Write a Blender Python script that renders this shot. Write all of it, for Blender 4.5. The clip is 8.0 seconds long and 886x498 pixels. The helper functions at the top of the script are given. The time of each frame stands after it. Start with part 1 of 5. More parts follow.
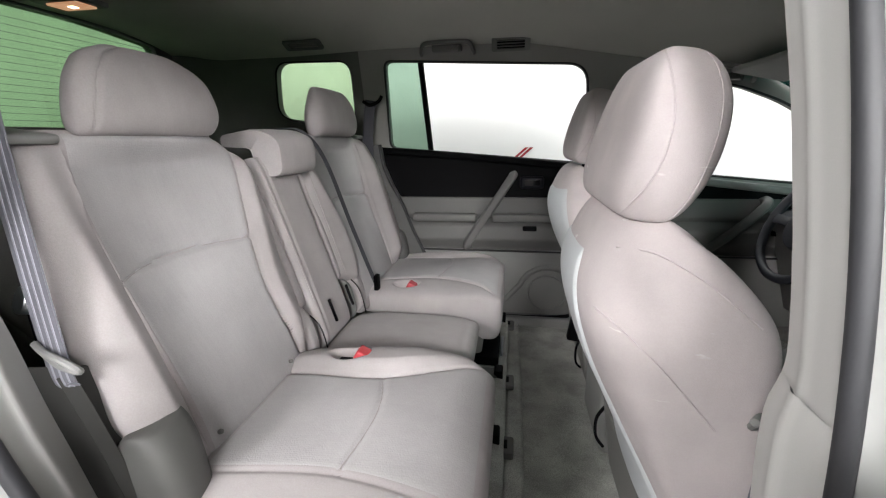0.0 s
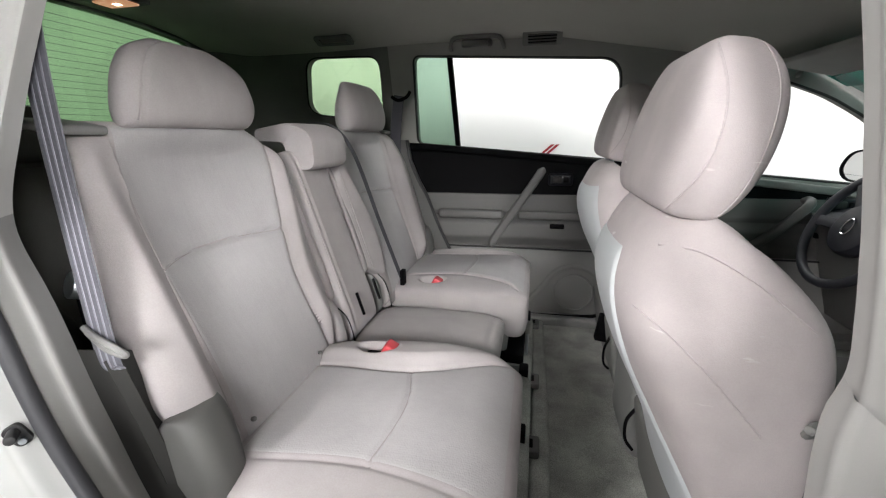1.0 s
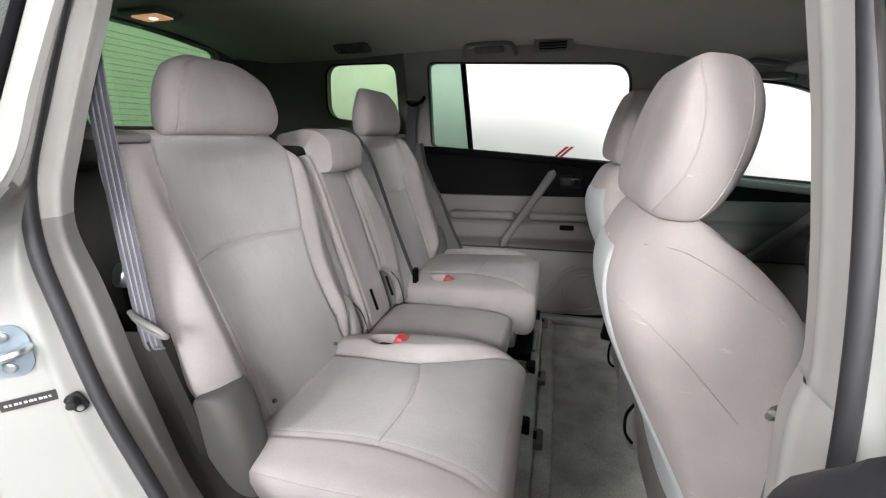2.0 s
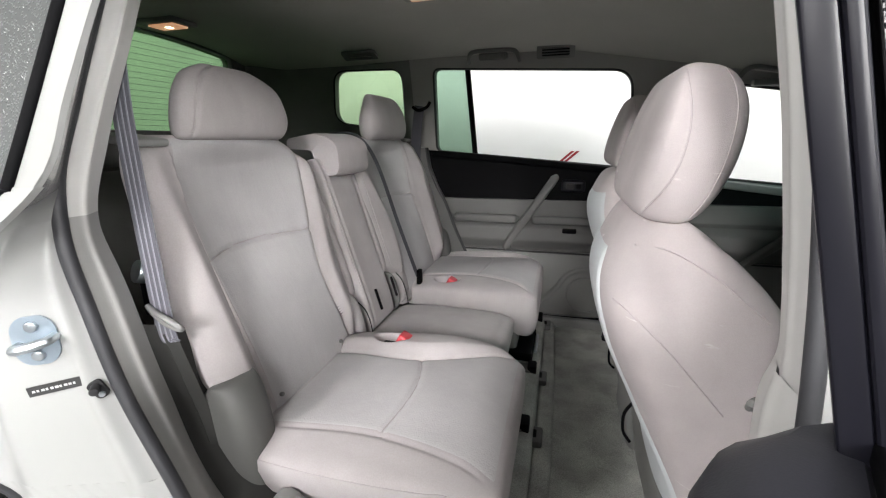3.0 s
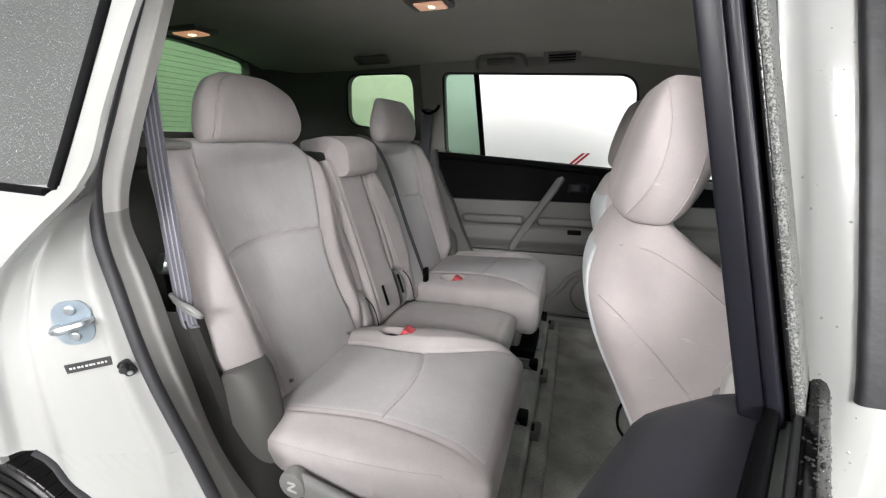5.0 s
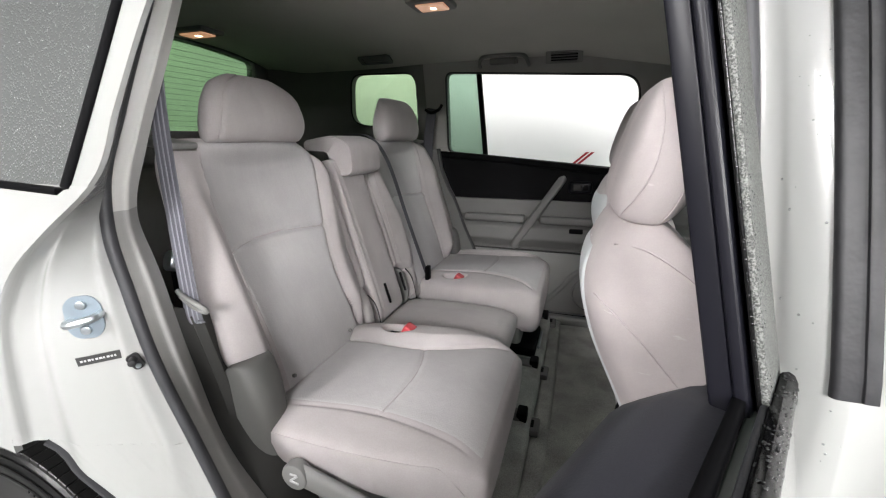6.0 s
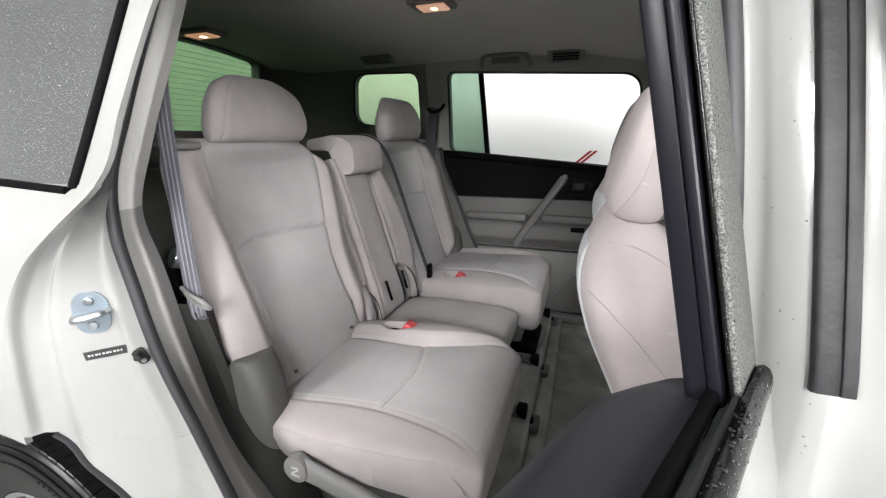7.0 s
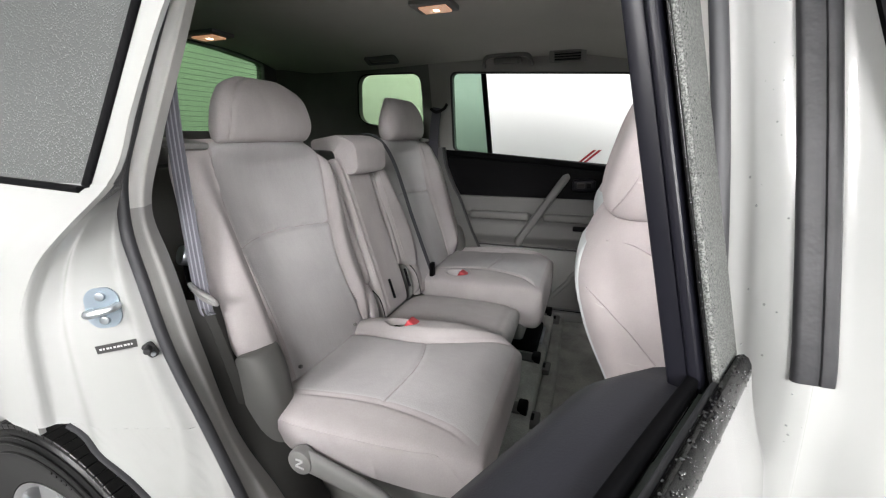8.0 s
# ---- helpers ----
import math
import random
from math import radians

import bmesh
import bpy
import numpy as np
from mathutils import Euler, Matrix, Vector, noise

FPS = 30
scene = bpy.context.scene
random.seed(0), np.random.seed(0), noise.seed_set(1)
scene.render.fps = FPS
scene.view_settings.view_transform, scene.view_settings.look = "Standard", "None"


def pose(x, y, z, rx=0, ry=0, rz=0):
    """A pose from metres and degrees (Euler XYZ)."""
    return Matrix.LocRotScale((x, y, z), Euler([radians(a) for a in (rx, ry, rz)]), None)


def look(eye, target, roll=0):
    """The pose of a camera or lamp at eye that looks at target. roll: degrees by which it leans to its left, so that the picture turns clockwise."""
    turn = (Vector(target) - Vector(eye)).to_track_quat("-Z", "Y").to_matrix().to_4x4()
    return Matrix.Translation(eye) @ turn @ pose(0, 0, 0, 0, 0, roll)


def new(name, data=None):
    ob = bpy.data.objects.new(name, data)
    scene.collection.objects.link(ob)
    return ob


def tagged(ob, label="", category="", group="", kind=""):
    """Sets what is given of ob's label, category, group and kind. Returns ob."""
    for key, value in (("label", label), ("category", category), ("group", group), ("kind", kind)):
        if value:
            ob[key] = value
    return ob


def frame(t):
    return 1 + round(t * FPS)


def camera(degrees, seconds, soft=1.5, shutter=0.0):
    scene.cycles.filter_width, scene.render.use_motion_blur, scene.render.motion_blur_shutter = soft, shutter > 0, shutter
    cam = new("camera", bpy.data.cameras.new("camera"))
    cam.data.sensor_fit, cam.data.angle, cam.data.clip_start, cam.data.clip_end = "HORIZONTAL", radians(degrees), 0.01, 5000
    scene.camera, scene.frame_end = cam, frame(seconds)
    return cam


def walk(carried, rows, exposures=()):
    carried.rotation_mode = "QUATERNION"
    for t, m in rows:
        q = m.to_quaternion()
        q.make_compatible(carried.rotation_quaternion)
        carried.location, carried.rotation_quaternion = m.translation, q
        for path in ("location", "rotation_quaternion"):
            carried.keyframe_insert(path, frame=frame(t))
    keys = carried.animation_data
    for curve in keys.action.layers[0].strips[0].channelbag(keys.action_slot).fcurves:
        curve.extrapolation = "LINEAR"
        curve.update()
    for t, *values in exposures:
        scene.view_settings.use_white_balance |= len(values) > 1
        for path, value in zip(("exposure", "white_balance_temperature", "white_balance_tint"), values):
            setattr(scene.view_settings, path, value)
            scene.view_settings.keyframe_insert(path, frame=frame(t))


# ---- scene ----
cam = camera(93.8, 8.0, soft=1.2)

PATH = [
    (0, (0.185, -1.102, 1.191), (-0.142, 0.802, 0.672), -0.9),
    (0.5, (0.157, -1.085, 1.183), (-0.222, 0.807, 0.656), -0.7),
    (1, (0.164, -1.102, 1.186), (-0.26, 0.779, 0.655), -0.6),
    (1.5, (0.181, -1.13, 1.193), (-0.288, 0.741, 0.662), -0.6),
    (3, (0.213, -1.182, 1.197), (-0.318, 0.679, 0.69), -0.5),
    (3.5, (0.224, -1.191, 1.2), (-0.321, 0.667, 0.699), -0.4),
    (4, (0.233, -1.202, 1.206), (-0.326, 0.651, 0.703), -0.3),
    (4.5, (0.242, -1.213, 1.204), (-0.333, 0.636, 0.701), -0.2),
    (6, (0.266, -1.234, 1.209), (-0.344, 0.601, 0.697), -0.1),
    (6.5, (0.273, -1.237, 1.21), (-0.346, 0.593, 0.693), -0.2),
    (7, (0.281, -1.242, 1.211), (-0.349, 0.584, 0.693), -0.2),
    (7.5, (0.288, -1.249, 1.213), (-0.353, 0.573, 0.693), -0.3),
    (8, (0.293, -1.256, 1.212), (-0.356, 0.563, 0.692), -0.3),
]
walk(cam, [(t, look(eye, target, roll)) for t, eye, target, roll in PATH], exposures=[(0, 0.05), (2, 0.03), (5, -0.05), (8, -0.13)])

# ---------------------------------------------------------------- light
world = bpy.data.worlds.new("studio_air")
scene.world = world
world.use_nodes = True
world.node_tree.nodes["Background"].inputs[0].default_value = (0.9, 0.95, 1.0, 1)
world.node_tree.nodes["Background"].inputs[1].default_value = 0.05
scene.view_settings.exposure = 0.0


# ---------------------------------------------------------------- helpers of this scene
def thing(name, label, category, place=(0, 0, 0), group="", kind=""):
    ob = new(name)
    ob.empty_display_size = 0.05
    ob.location = place
    return tagged(ob, label, category, group, kind)


def part(name, bm, material, parent=None, label="", smooth=40):
    me = bpy.data.meshes.new(name)
    bmesh.ops.recalc_face_normals(bm, faces=bm.faces)
    bm.to_mesh(me)
    bm.free()
    me.materials.append(material)
    if smooth:
        me.polygons.foreach_set("use_smooth", [True] * len(me.polygons))
        me.set_sharp_from_angle(angle=radians(smooth))
    ob = new(name, me)
    if parent is not None:
        ob.parent = parent
        ob.matrix_parent_inverse = Matrix.Translation(-parent.location)
    if label:
        tagged(ob, label)
    return ob


def lerp(z, zs, vs):
    """A smooth curve through a few stations; zs rising."""
    zs, vs = np.array(zs, float), np.array(vs, float)
    if z <= zs[0]:
        return float(vs[0])
    if z >= zs[-1]:
        return float(vs[-1])
    i = int(np.searchsorted(zs, z)) - 1
    i = min(max(i, 0), len(zs) - 2)
    h = zs[i + 1] - zs[i]
    m = np.gradient(vs, zs)
    t = (z - zs[i]) / h
    return float((2 * t**3 - 3 * t**2 + 1) * vs[i] + (t**3 - 2 * t**2 + t) * h * m[i] + (-2 * t**3 + 3 * t**2) * vs[i + 1] + (t**3 - t**2) * h * m[i + 1])


def step(a, b, t):
    t = min(max((t - a) / (b - a), 0.0), 1.0)
    return t * t * (3 - 2 * t)


def dent(t, centre, width):
    return math.exp(-(((t - centre) / width) ** 2))


def rings_mesh(rings, closed_ring=True, caps=True, bm=None):
    bm = bm or bmesh.new()
    rows = [[bm.verts.new(p) for p in ring] for ring in rings]
    n = len(rows[0])
    for a, b in zip(rows, rows[1:]):
        for i in range(n if closed_ring else n - 1):
            j = (i + 1) % n
            bm.faces.new((a[i], a[j], b[j], b[i]))
    if caps and closed_ring:
        bm.faces.new(rows[0])
        bm.faces.new(rows[-1][::-1])
    return bm


def padded(spine, lo, hi, front, back, relief, nu=90, nv=70, edge=3.5, end=4.0, span=(0.0, 1.0), side=1, nback=24, edge_back=None, taper=0.0):
    """An upholstered body. spine(v) -> (x, z, nx, nz); lo(v), hi(v): its sides; front(v), back(v): depths; relief(y, v): what is added in front."""
    rings = []
    for j in range(nv + 1):
        v = 0.5 - 0.5 * math.cos(math.pi * j / nv)
        e = max(1 - abs(2 * v - 1) ** end, 0.0) ** (1 / end)
        e = max(e, 0.02)
        v = span[0] + (span[1] - span[0]) * v
        x, z, nx, nz = spine(v)
        a, b = lo(v), hi(v)
        c, h = (a + b) / 2, (b - a) / 2
        h *= 0.86 + 0.14 * e
        ring = []
        for i in range(nu + 1):
            u = math.sin((2 * i / nu - 1) * math.pi / 2) * 0.5 + (2 * i / nu - 1) * 0.5
            w = max(1 - abs(u) ** edge, 0.0) ** (1 / edge)
            y = c + h * u
            d = e * w * (front(v) + relief(y, v))
            ring.append((x + nx * d, side * y, z + nz * d))
        for i in range(1, nback):
            u = -(math.sin((2 * i / nback - 1) * math.pi / 2) * 0.5 + (2 * i / nback - 1) * 0.5)
            w = max(1 - abs(u) ** (edge_back or edge), 0.0) ** (1 / (edge_back or edge))
            d = -e * w * back(v)
            ring.append((x + nx * d, side * (c + h * u * (1 - taper * w)), z + nz * d))
        rings.append(ring)
    return rings_mesh(rings)


def box(x0, x1, y0, y1, z0, z1, bevel=0.006, seg=2, bm=None, m=None):
    bm2 = bmesh.new()
    bmesh.ops.create_cube(bm2, size=1)
    for v in bm2.verts:
        v.co = Vector((x0 + (v.co.x + 0.5) * (x1 - x0), y0 + (v.co.y + 0.5) * (y1 - y0), z0 + (v.co.z + 0.5) * (z1 - z0)))
    if bevel:
        bmesh.ops.bevel(bm2, geom=bm2.edges[:], offset=bevel, segments=seg, affect="EDGES", profile=0.5)
    if m is not None:
        bm2.transform(m)
    if bm is None:
        return bm2
    me = bpy.data.meshes.new("tmp")
    bm2.to_mesh(me)
    bm2.free()
    bm.from_mesh(me)
    bpy.data.meshes.remove(me)
    return bm


def sweep(path, profile, side=None, closed=False, caps=True, bm=None):
    """Carries a profile of (a, b) along a path; a goes along the side vector, b along side x tangent."""
    pts = [Vector(p) for p in path]
    rings = []
    n = len(pts)
    for i, p in enumerate(pts):
        if closed:
            t = pts[(i + 1) % n] - pts[i - 1]
        else:
            t = pts[min(i + 1, n - 1)] - pts[max(i - 1, 0)]
        t.normalize()
        s = Vector(side(i / max(n - 1, 1)) if callable(side) else (side or (0, 0, 1)))
        s = s - t * s.dot(t)
        if s.length < 1e-5:
            s = t.orthogonal()
        s.normalize()
        b = t.cross(s)
        rings.append([p + s * q[0] + b * q[1] for q in profile])
    if closed:
        rings.append(rings[0])
    return rings_mesh(rings, caps=caps and not closed, bm=bm)


def circle(r, n=10, ry=None):
    return [(r * math.cos(2 * math.pi * i / n), (ry or r) * math.sin(2 * math.pi * i / n)) for i in range(n)]


def rect(w, h, r=0.002, n=2):
    pts = []
    for cx, cy, a0 in ((w / 2 - r, h / 2 - r, 0), (-w / 2 + r, h / 2 - r, 90), (-w / 2 + r, -h / 2 + r, 180), (w / 2 - r, -h / 2 + r, 270)):
        for k in range(n + 1):
            a = radians(a0 + 90 * k / n)
            pts.append((cx + r * math.cos(a), cy + r * math.sin(a)))
    return pts


def curve3(stations, n=24):
    """A smooth path through a few places."""
    pts = [Vector(p) for p in stations]
    out = []
    for i in range(len(pts) - 1):
        p0, p1, p2, p3 = pts[max(i - 1, 0)], pts[i], pts[i + 1], pts[min(i + 2, len(pts) - 1)]
        for k in range(n):
            t = k / n
            out.append(0.5 * (2 * p1 + (p2 - p0) * t + (2 * p0 - 5 * p1 + 4 * p2 - p3) * t * t + (3 * p1 - p0 - 3 * p2 + p3) * t**3))
    out.append(pts[-1])
    return out


def rounded(corners, radius, n=7):
    """A closed outline (2D) with rounded corners; radius: one or a list."""
    out = []
    k = len(corners)
    for i in range(k):
        p, a, b = Vector(corners[i]), Vector(corners[i - 1]), Vector(corners[(i + 1) % k])
        r = radius[i] if isinstance(radius, (list, tuple)) else radius
        if r <= 0:
            out.append(p)
            continue
        da, db = (a - p).normalized(), (b - p).normalized()
        q0, q1 = p + da * r, p + db * r
        for j in range(n + 1):
            t = j / n
            out.append((1 - t) ** 2 * q0 + 2 * t * (1 - t) * p + t * t * q1)
    return out


def plate(outline, holes, place, thick):
    """A flat or gently bent plate with holes. place(a, b, depth) -> point; thick: its depth."""
    bm = bmesh.new()
    edges = []
    for loop in [outline] + list(holes):
        vs = [bm.verts.new((p[0], p[1], 0)) for p in loop]
        edges += [bm.edges.new((vs[i], vs[(i + 1) % len(vs)])) for i in range(len(vs))]
    bmesh.ops.triangle_fill(bm, edges=edges, use_beauty=True)
    ext = bmesh.ops.extrude_face_region(bm, geom=bm.faces[:])
    top = {v for v in ext["geom"] if isinstance(v, bmesh.types.BMVert)}
    for v in bm.verts:
        v.co = Vector(place(v.co.x, v.co.y, thick if v in top else 0.0))
    return bm


def skin(fn, nu, nv, thick=0.0, direction=None):
    """A sheet fn(u, v), u and v from 0 to 1, with a thickness along direction(u, v)."""
    bm = bmesh.new()
    grid = [[bm.verts.new(fn(i / nu, j / nv)) for i in range(nu + 1)] for j in range(nv + 1)]
    for j in range(nv):
        for i in range(nu):
            bm.faces.new((grid[j][i], grid[j][i + 1], grid[j + 1][i + 1], grid[j + 1][i]))
    if thick:
        back = [[bm.verts.new(Vector(fn(i / nu, j / nv)) + Vector(direction) * thick) for i in range(nu + 1)] for j in range(nv + 1)]
        for j in range(nv):
            for i in range(nu):
                bm.faces.new((back[j][i], back[j + 1][i], back[j + 1][i + 1], back[j][i + 1]))
        rim = [(0, i) for i in range(nu + 1)] + [(j, nu) for j in range(1, nv + 1)] + [(nv, i) for i in range(nu - 1, -1, -1)] + [(j, 0) for j in range(nv - 1, 0, -1)]
        for (j0, i0), (j1, i1) in zip(rim, rim[1:] + rim[:1]):
            bm.faces.new((grid[j0][i0], grid[j1][i1], back[j1][i1], back[j0][i0]))
    return bm


def disc(radius, depth, m, n=28, bevel=0.003):
    bm = bmesh.new()
    bmesh.ops.create_cone(bm, cap_ends=True, segments=n, radius1=radius, radius2=radius, depth=depth)
    if bevel:
        rim = [e for e in bm.edges if abs(e.verts[0].co.z - e.verts[1].co.z) < 1e-6]
        bmesh.ops.bevel(bm, geom=rim, offset=bevel, segments=2, affect="EDGES", profile=0.5)
    bm.transform(m)
    return bm


# ---------------------------------------------------------------- materials
def material(name, colour, rough=0.6, metal=0.0, coat=0.0, spec=0.5, stain=0.0, stain_scale=6.0, grain=0.0, grain_scale=400.0, bump=0.0, bump_scale=500.0, sheen=0.0, scuff=0.0, weave=0.0, weave_scale=(300, 300, 300), coarse=0.0):
    mat = bpy.data.materials.new(name)
    mat.use_nodes = True
    nt = mat.node_tree
    b = nt.nodes["Principled BSDF"]
    link = nt.links.new
    b.inputs["Roughness"].default_value = rough
    b.inputs["Metallic"].default_value = metal
    b.inputs["Coat Weight"].default_value = coat
    b.inputs["Coat Roughness"].default_value = 0.04
    b.inputs["Specular IOR Level"].default_value = spec
    b.inputs["Sheen Weight"].default_value = sheen
    b.inputs["Sheen Roughness"].default_value = 0.5
    b.inputs["Base Color"].default_value = (*colour, 1)
    co = nt.nodes.new("ShaderNodeTexCoord")

    def noise_at(scale, detail=3.0):
        n = nt.nodes.new("ShaderNodeTexNoise")
        n.inputs["Scale"].default_value = scale
        n.inputs["Detail"].default_value = detail
        link(co.outputs["Object"], n.inputs["Vector"])
        return n.outputs["Fac"]

    last = None
    for amount, scale in ((stain, stain_scale), (grain, grain_scale)):
        if not amount:
            continue
        ramp = nt.nodes.new("ShaderNodeMapRange")
        ramp.inputs["From Min"].default_value, ramp.inputs["From Max"].default_value = 0.3, 0.7
        ramp.inputs["To Min"].default_value, ramp.inputs["To Max"].default_value = 1 - amount, 1 + amount * 0.6
        link(noise_at(scale, 4.0), ramp.inputs["Value"])
        mul = nt.nodes.new("ShaderNodeVectorMath")
        mul.operation = "SCALE"
        if last is None:
            mul.inputs[0].default_value = colour
        else:
            link(last, mul.inputs[0])
        link(ramp.outputs[0], mul.inputs["Scale"])
        last = mul.outputs[0]
    if scuff and last is not None:
        # small pale rub marks, stretched along the cloth
        mp0 = nt.nodes.new("ShaderNodeMapping")
        mp0.inputs["Scale"].default_value = (14, 14, 55)
        mp0.inputs["Rotation"].default_value = (0.0, 0.5, 0.2)
        link(co.outputs["Object"], mp0.inputs["Vector"])
        sc = nt.nodes.new("ShaderNodeTexNoise")
        sc.inputs["Scale"].default_value = 1.0
        sc.inputs["Detail"].default_value = 3.0
        link(mp0.outputs[0], sc.inputs["Vector"])
        edge = nt.nodes.new("ShaderNodeMapRange")
        edge.inputs["From Min"].default_value, edge.inputs["From Max"].default_value = 0.71, 0.78
        edge.inputs["To Min"].default_value, edge.inputs["To Max"].default_value = 0.0, scuff
        link(sc.outputs["Fac"], edge.inputs["Value"])
        mixc = nt.nodes.new("ShaderNodeMix")
        mixc.data_type = "RGBA"
        link(edge.outputs[0], mixc.inputs[0])
        link(last, mixc.inputs[6])
        mixc.inputs[7].default_value = (0.72, 0.70, 0.70, 1)
        last = mixc.outputs[2]
    if last is not None:
        link(last, b.inputs["Base Color"])
    height = None
    if bump:
        height = (noise_at(bump_scale, 2.0), bump)
    if weave:
        mp = nt.nodes.new("ShaderNodeMapping")
        mp.inputs["Scale"].default_value = weave_scale
        link(co.outputs["Object"], mp.inputs["Vector"])
        vo = nt.nodes.new("ShaderNodeTexVoronoi")
        vo.inputs["Scale"].default_value = 1.0
        vo.inputs["Randomness"].default_value = 0.55
        link(mp.outputs[0], vo.inputs["Vector"])
        height = (vo.outputs["Distance"], weave)
    if height:
        bp = nt.nodes.new("ShaderNodeBump")
        bp.inputs["Strength"].default_value = height[1]
        bp.inputs["Distance"].default_value = 0.002
        link(height[0], bp.inputs["Height"])
        if coarse:
            bp2 = nt.nodes.new("ShaderNodeBump")
            bp2.inputs["Strength"].default_value = coarse
            bp2.inputs["Distance"].default_value = 0.01
            link(noise_at(14.0, 2.0), bp2.inputs["Height"])
            link(bp.outputs[0], bp2.inputs["Normal"])
            bp = bp2
        link(bp.outputs[0], b.inputs["Normal"])
    return mat


def glass(name, tint, gloss=0.06, rough=0.0):
    mat = bpy.data.materials.new(name)
    mat.use_nodes = True
    nt = mat.node_tree
    nt.nodes.clear()
    out = nt.nodes.new("ShaderNodeOutputMaterial")
    mix = nt.nodes.new("ShaderNodeMixShader")
    tr = nt.nodes.new("ShaderNodeBsdfTransparent")
    gl = nt.nodes.new("ShaderNodeBsdfGlossy")
    fr = nt.nodes.new("ShaderNodeFresnel")
    fr.inputs["IOR"].default_value = 1.45
    tr.inputs[0].default_value = (*tint, 1)
    gl.inputs["Roughness"].default_value = rough
    gl.inputs[0].default_value = (1, 1, 1, 1)
    cap = nt.nodes.new("ShaderNodeMath")
    cap.operation = "MINIMUM"
    cap.inputs[1].default_value = 0.16
    nt.links.new(fr.outputs[0], cap.inputs[0])
    nt.links.new(cap.outputs[0], mix.inputs[0])
    nt.links.new(tr.outputs[0], mix.inputs[1])
    nt.links.new(gl.outputs[0], mix.inputs[2])
    nt.links.new(mix.outputs[0], out.inputs[0])
    return mat


def lamp(name, colour, strength):
    mat = bpy.data.materials.new(name)
    mat.use_nodes = True
    b = mat.node_tree.nodes["Principled BSDF"]
    b.inputs["Base Color"].default_value = (0.8, 0.8, 0.8, 1)
    b.inputs["Emission Color"].default_value = (*colour, 1)
    b.inputs["Emission Strength"].default_value = strength
    return mat


FABRIC = material("seat_fabric", (0.375, 0.348, 0.346), 0.9, spec=0.15, sheen=0.04, stain=0.12, stain_scale=5, grain=0.055, grain_scale=420, bump=0.2, bump_scale=900, coarse=0.13)
FABRIC_WORN = material("worn_seat_fabric", (0.410, 0.370, 0.368), 0.9, spec=0.15, sheen=0.05, scuff=0.55, stain=0.13, stain_scale=6, grain=0.03, grain_scale=420, bump=0.2, bump_scale=800, coarse=0.16)
STITCH = material("seam_piping_cloth", (0.30, 0.275, 0.272), 0.85, spec=0.2, sheen=0.2)
WOVEN = material("seat_woven_panel", (0.400, 0.386, 0.388), 0.85, spec=0.18, sheen=0.02, stain=0.12, stain_scale=5, grain=0.055, grain_scale=420, weave=0.2, weave_scale=(380, 240, 380), coarse=0.10)
VINYL = material("seat_back_vinyl", (0.47, 0.49, 0.50), 0.55, stain=0.02, bump=0.06, bump_scale=700)
TRIM = material("grey_trim_plastic", (0.165, 0.163, 0.156), 0.55, stain=0.04, stain_scale=7, grain=0.03, grain_scale=900, bump=0.08, bump_scale=900)
# darker than TRIM: the hinge cover's shading is put into this grey
HINGE = material("shaded_hinge_plastic", (0.105, 0.104, 0.10), 0.5, spec=0.25, stain=0.05, stain_scale=9, grain=0.03, grain_scale=900, bump=0.08, bump_scale=900)
KICK = material("dark_grey_trim_plastic", (0.034, 0.0335, 0.032), 0.6, spec=0.15, stain=0.05, stain_scale=9, grain=0.03, grain_scale=900, bump=0.08, bump_scale=900)
TRIM_LIGHT = material("light_trim_plastic", (0.178, 0.177, 0.172), 0.5, stain=0.03, stain_scale=5, bump=0.05, bump_scale=900)
# PILLAR darkened for the lower trim; its shading is put into the colour
PILLAR_LOW_SHADED = material("shaded_pillar_plastic", (0.27, 0.266, 0.258), 0.65, stain=0.04, stain_scale=5, grain=0.02, grain_scale=900, bump=0.05, bump_scale=900)
PILLAR = material("pillar_trim_plastic", (0.47, 0.465, 0.45), 0.6, stain=0.03, stain_scale=5, grain=0.02, grain_scale=900, bump=0.05, bump_scale=900)
TRIM_DARK = material("charcoal_trim", (0.022, 0.0225, 0.029), 0.5, spec=0.4, stain=0.1, stain_scale=18, grain=0.08, grain_scale=600, bump=0.10, bump_scale=650)
PILLAR_CLOTH = material("pillar_cloth", (0.31, 0.305, 0.29), 0.8, stain=0.05, stain_scale=6, grain=0.05, grain_scale=700, bump=0.1, bump_scale=800)
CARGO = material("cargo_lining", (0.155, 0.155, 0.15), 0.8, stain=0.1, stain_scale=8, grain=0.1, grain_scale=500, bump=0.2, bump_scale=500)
BLACK = material("black_plastic", (0.0025, 0.0025, 0.003), 0.65, spec=0.06, stain=0.1, stain_scale=10)
GLOSS_BLACK = material("black_frame_paint", (0.006, 0.006, 0.009), 0.34, spec=0.2, stain=0.08, stain_scale=12)
RUBBER = material("rubber_seal", (0.014, 0.014, 0.015), 0.6, stain=0.15, stain_scale=20, bump=0.05, bump_scale=200)
RUBBER_GREY = material("grey_weatherstrip", (0.028, 0.0285, 0.032), 0.55, stain=0.12, stain_scale=16, bump=0.08, bump_scale=300)
WET_BLACK = material("wet_black_moulding", (0.004, 0.004, 0.004), 0.25, spec=0.2, stain=0.1, stain_scale=30, bump=0.35, bump_scale=60)
STRIP = material("wet_rubber_strip", (0.017, 0.017, 0.019), 0.5, spec=0.3, stain=0.45, stain_scale=30, bump=0.45, bump_scale=90)
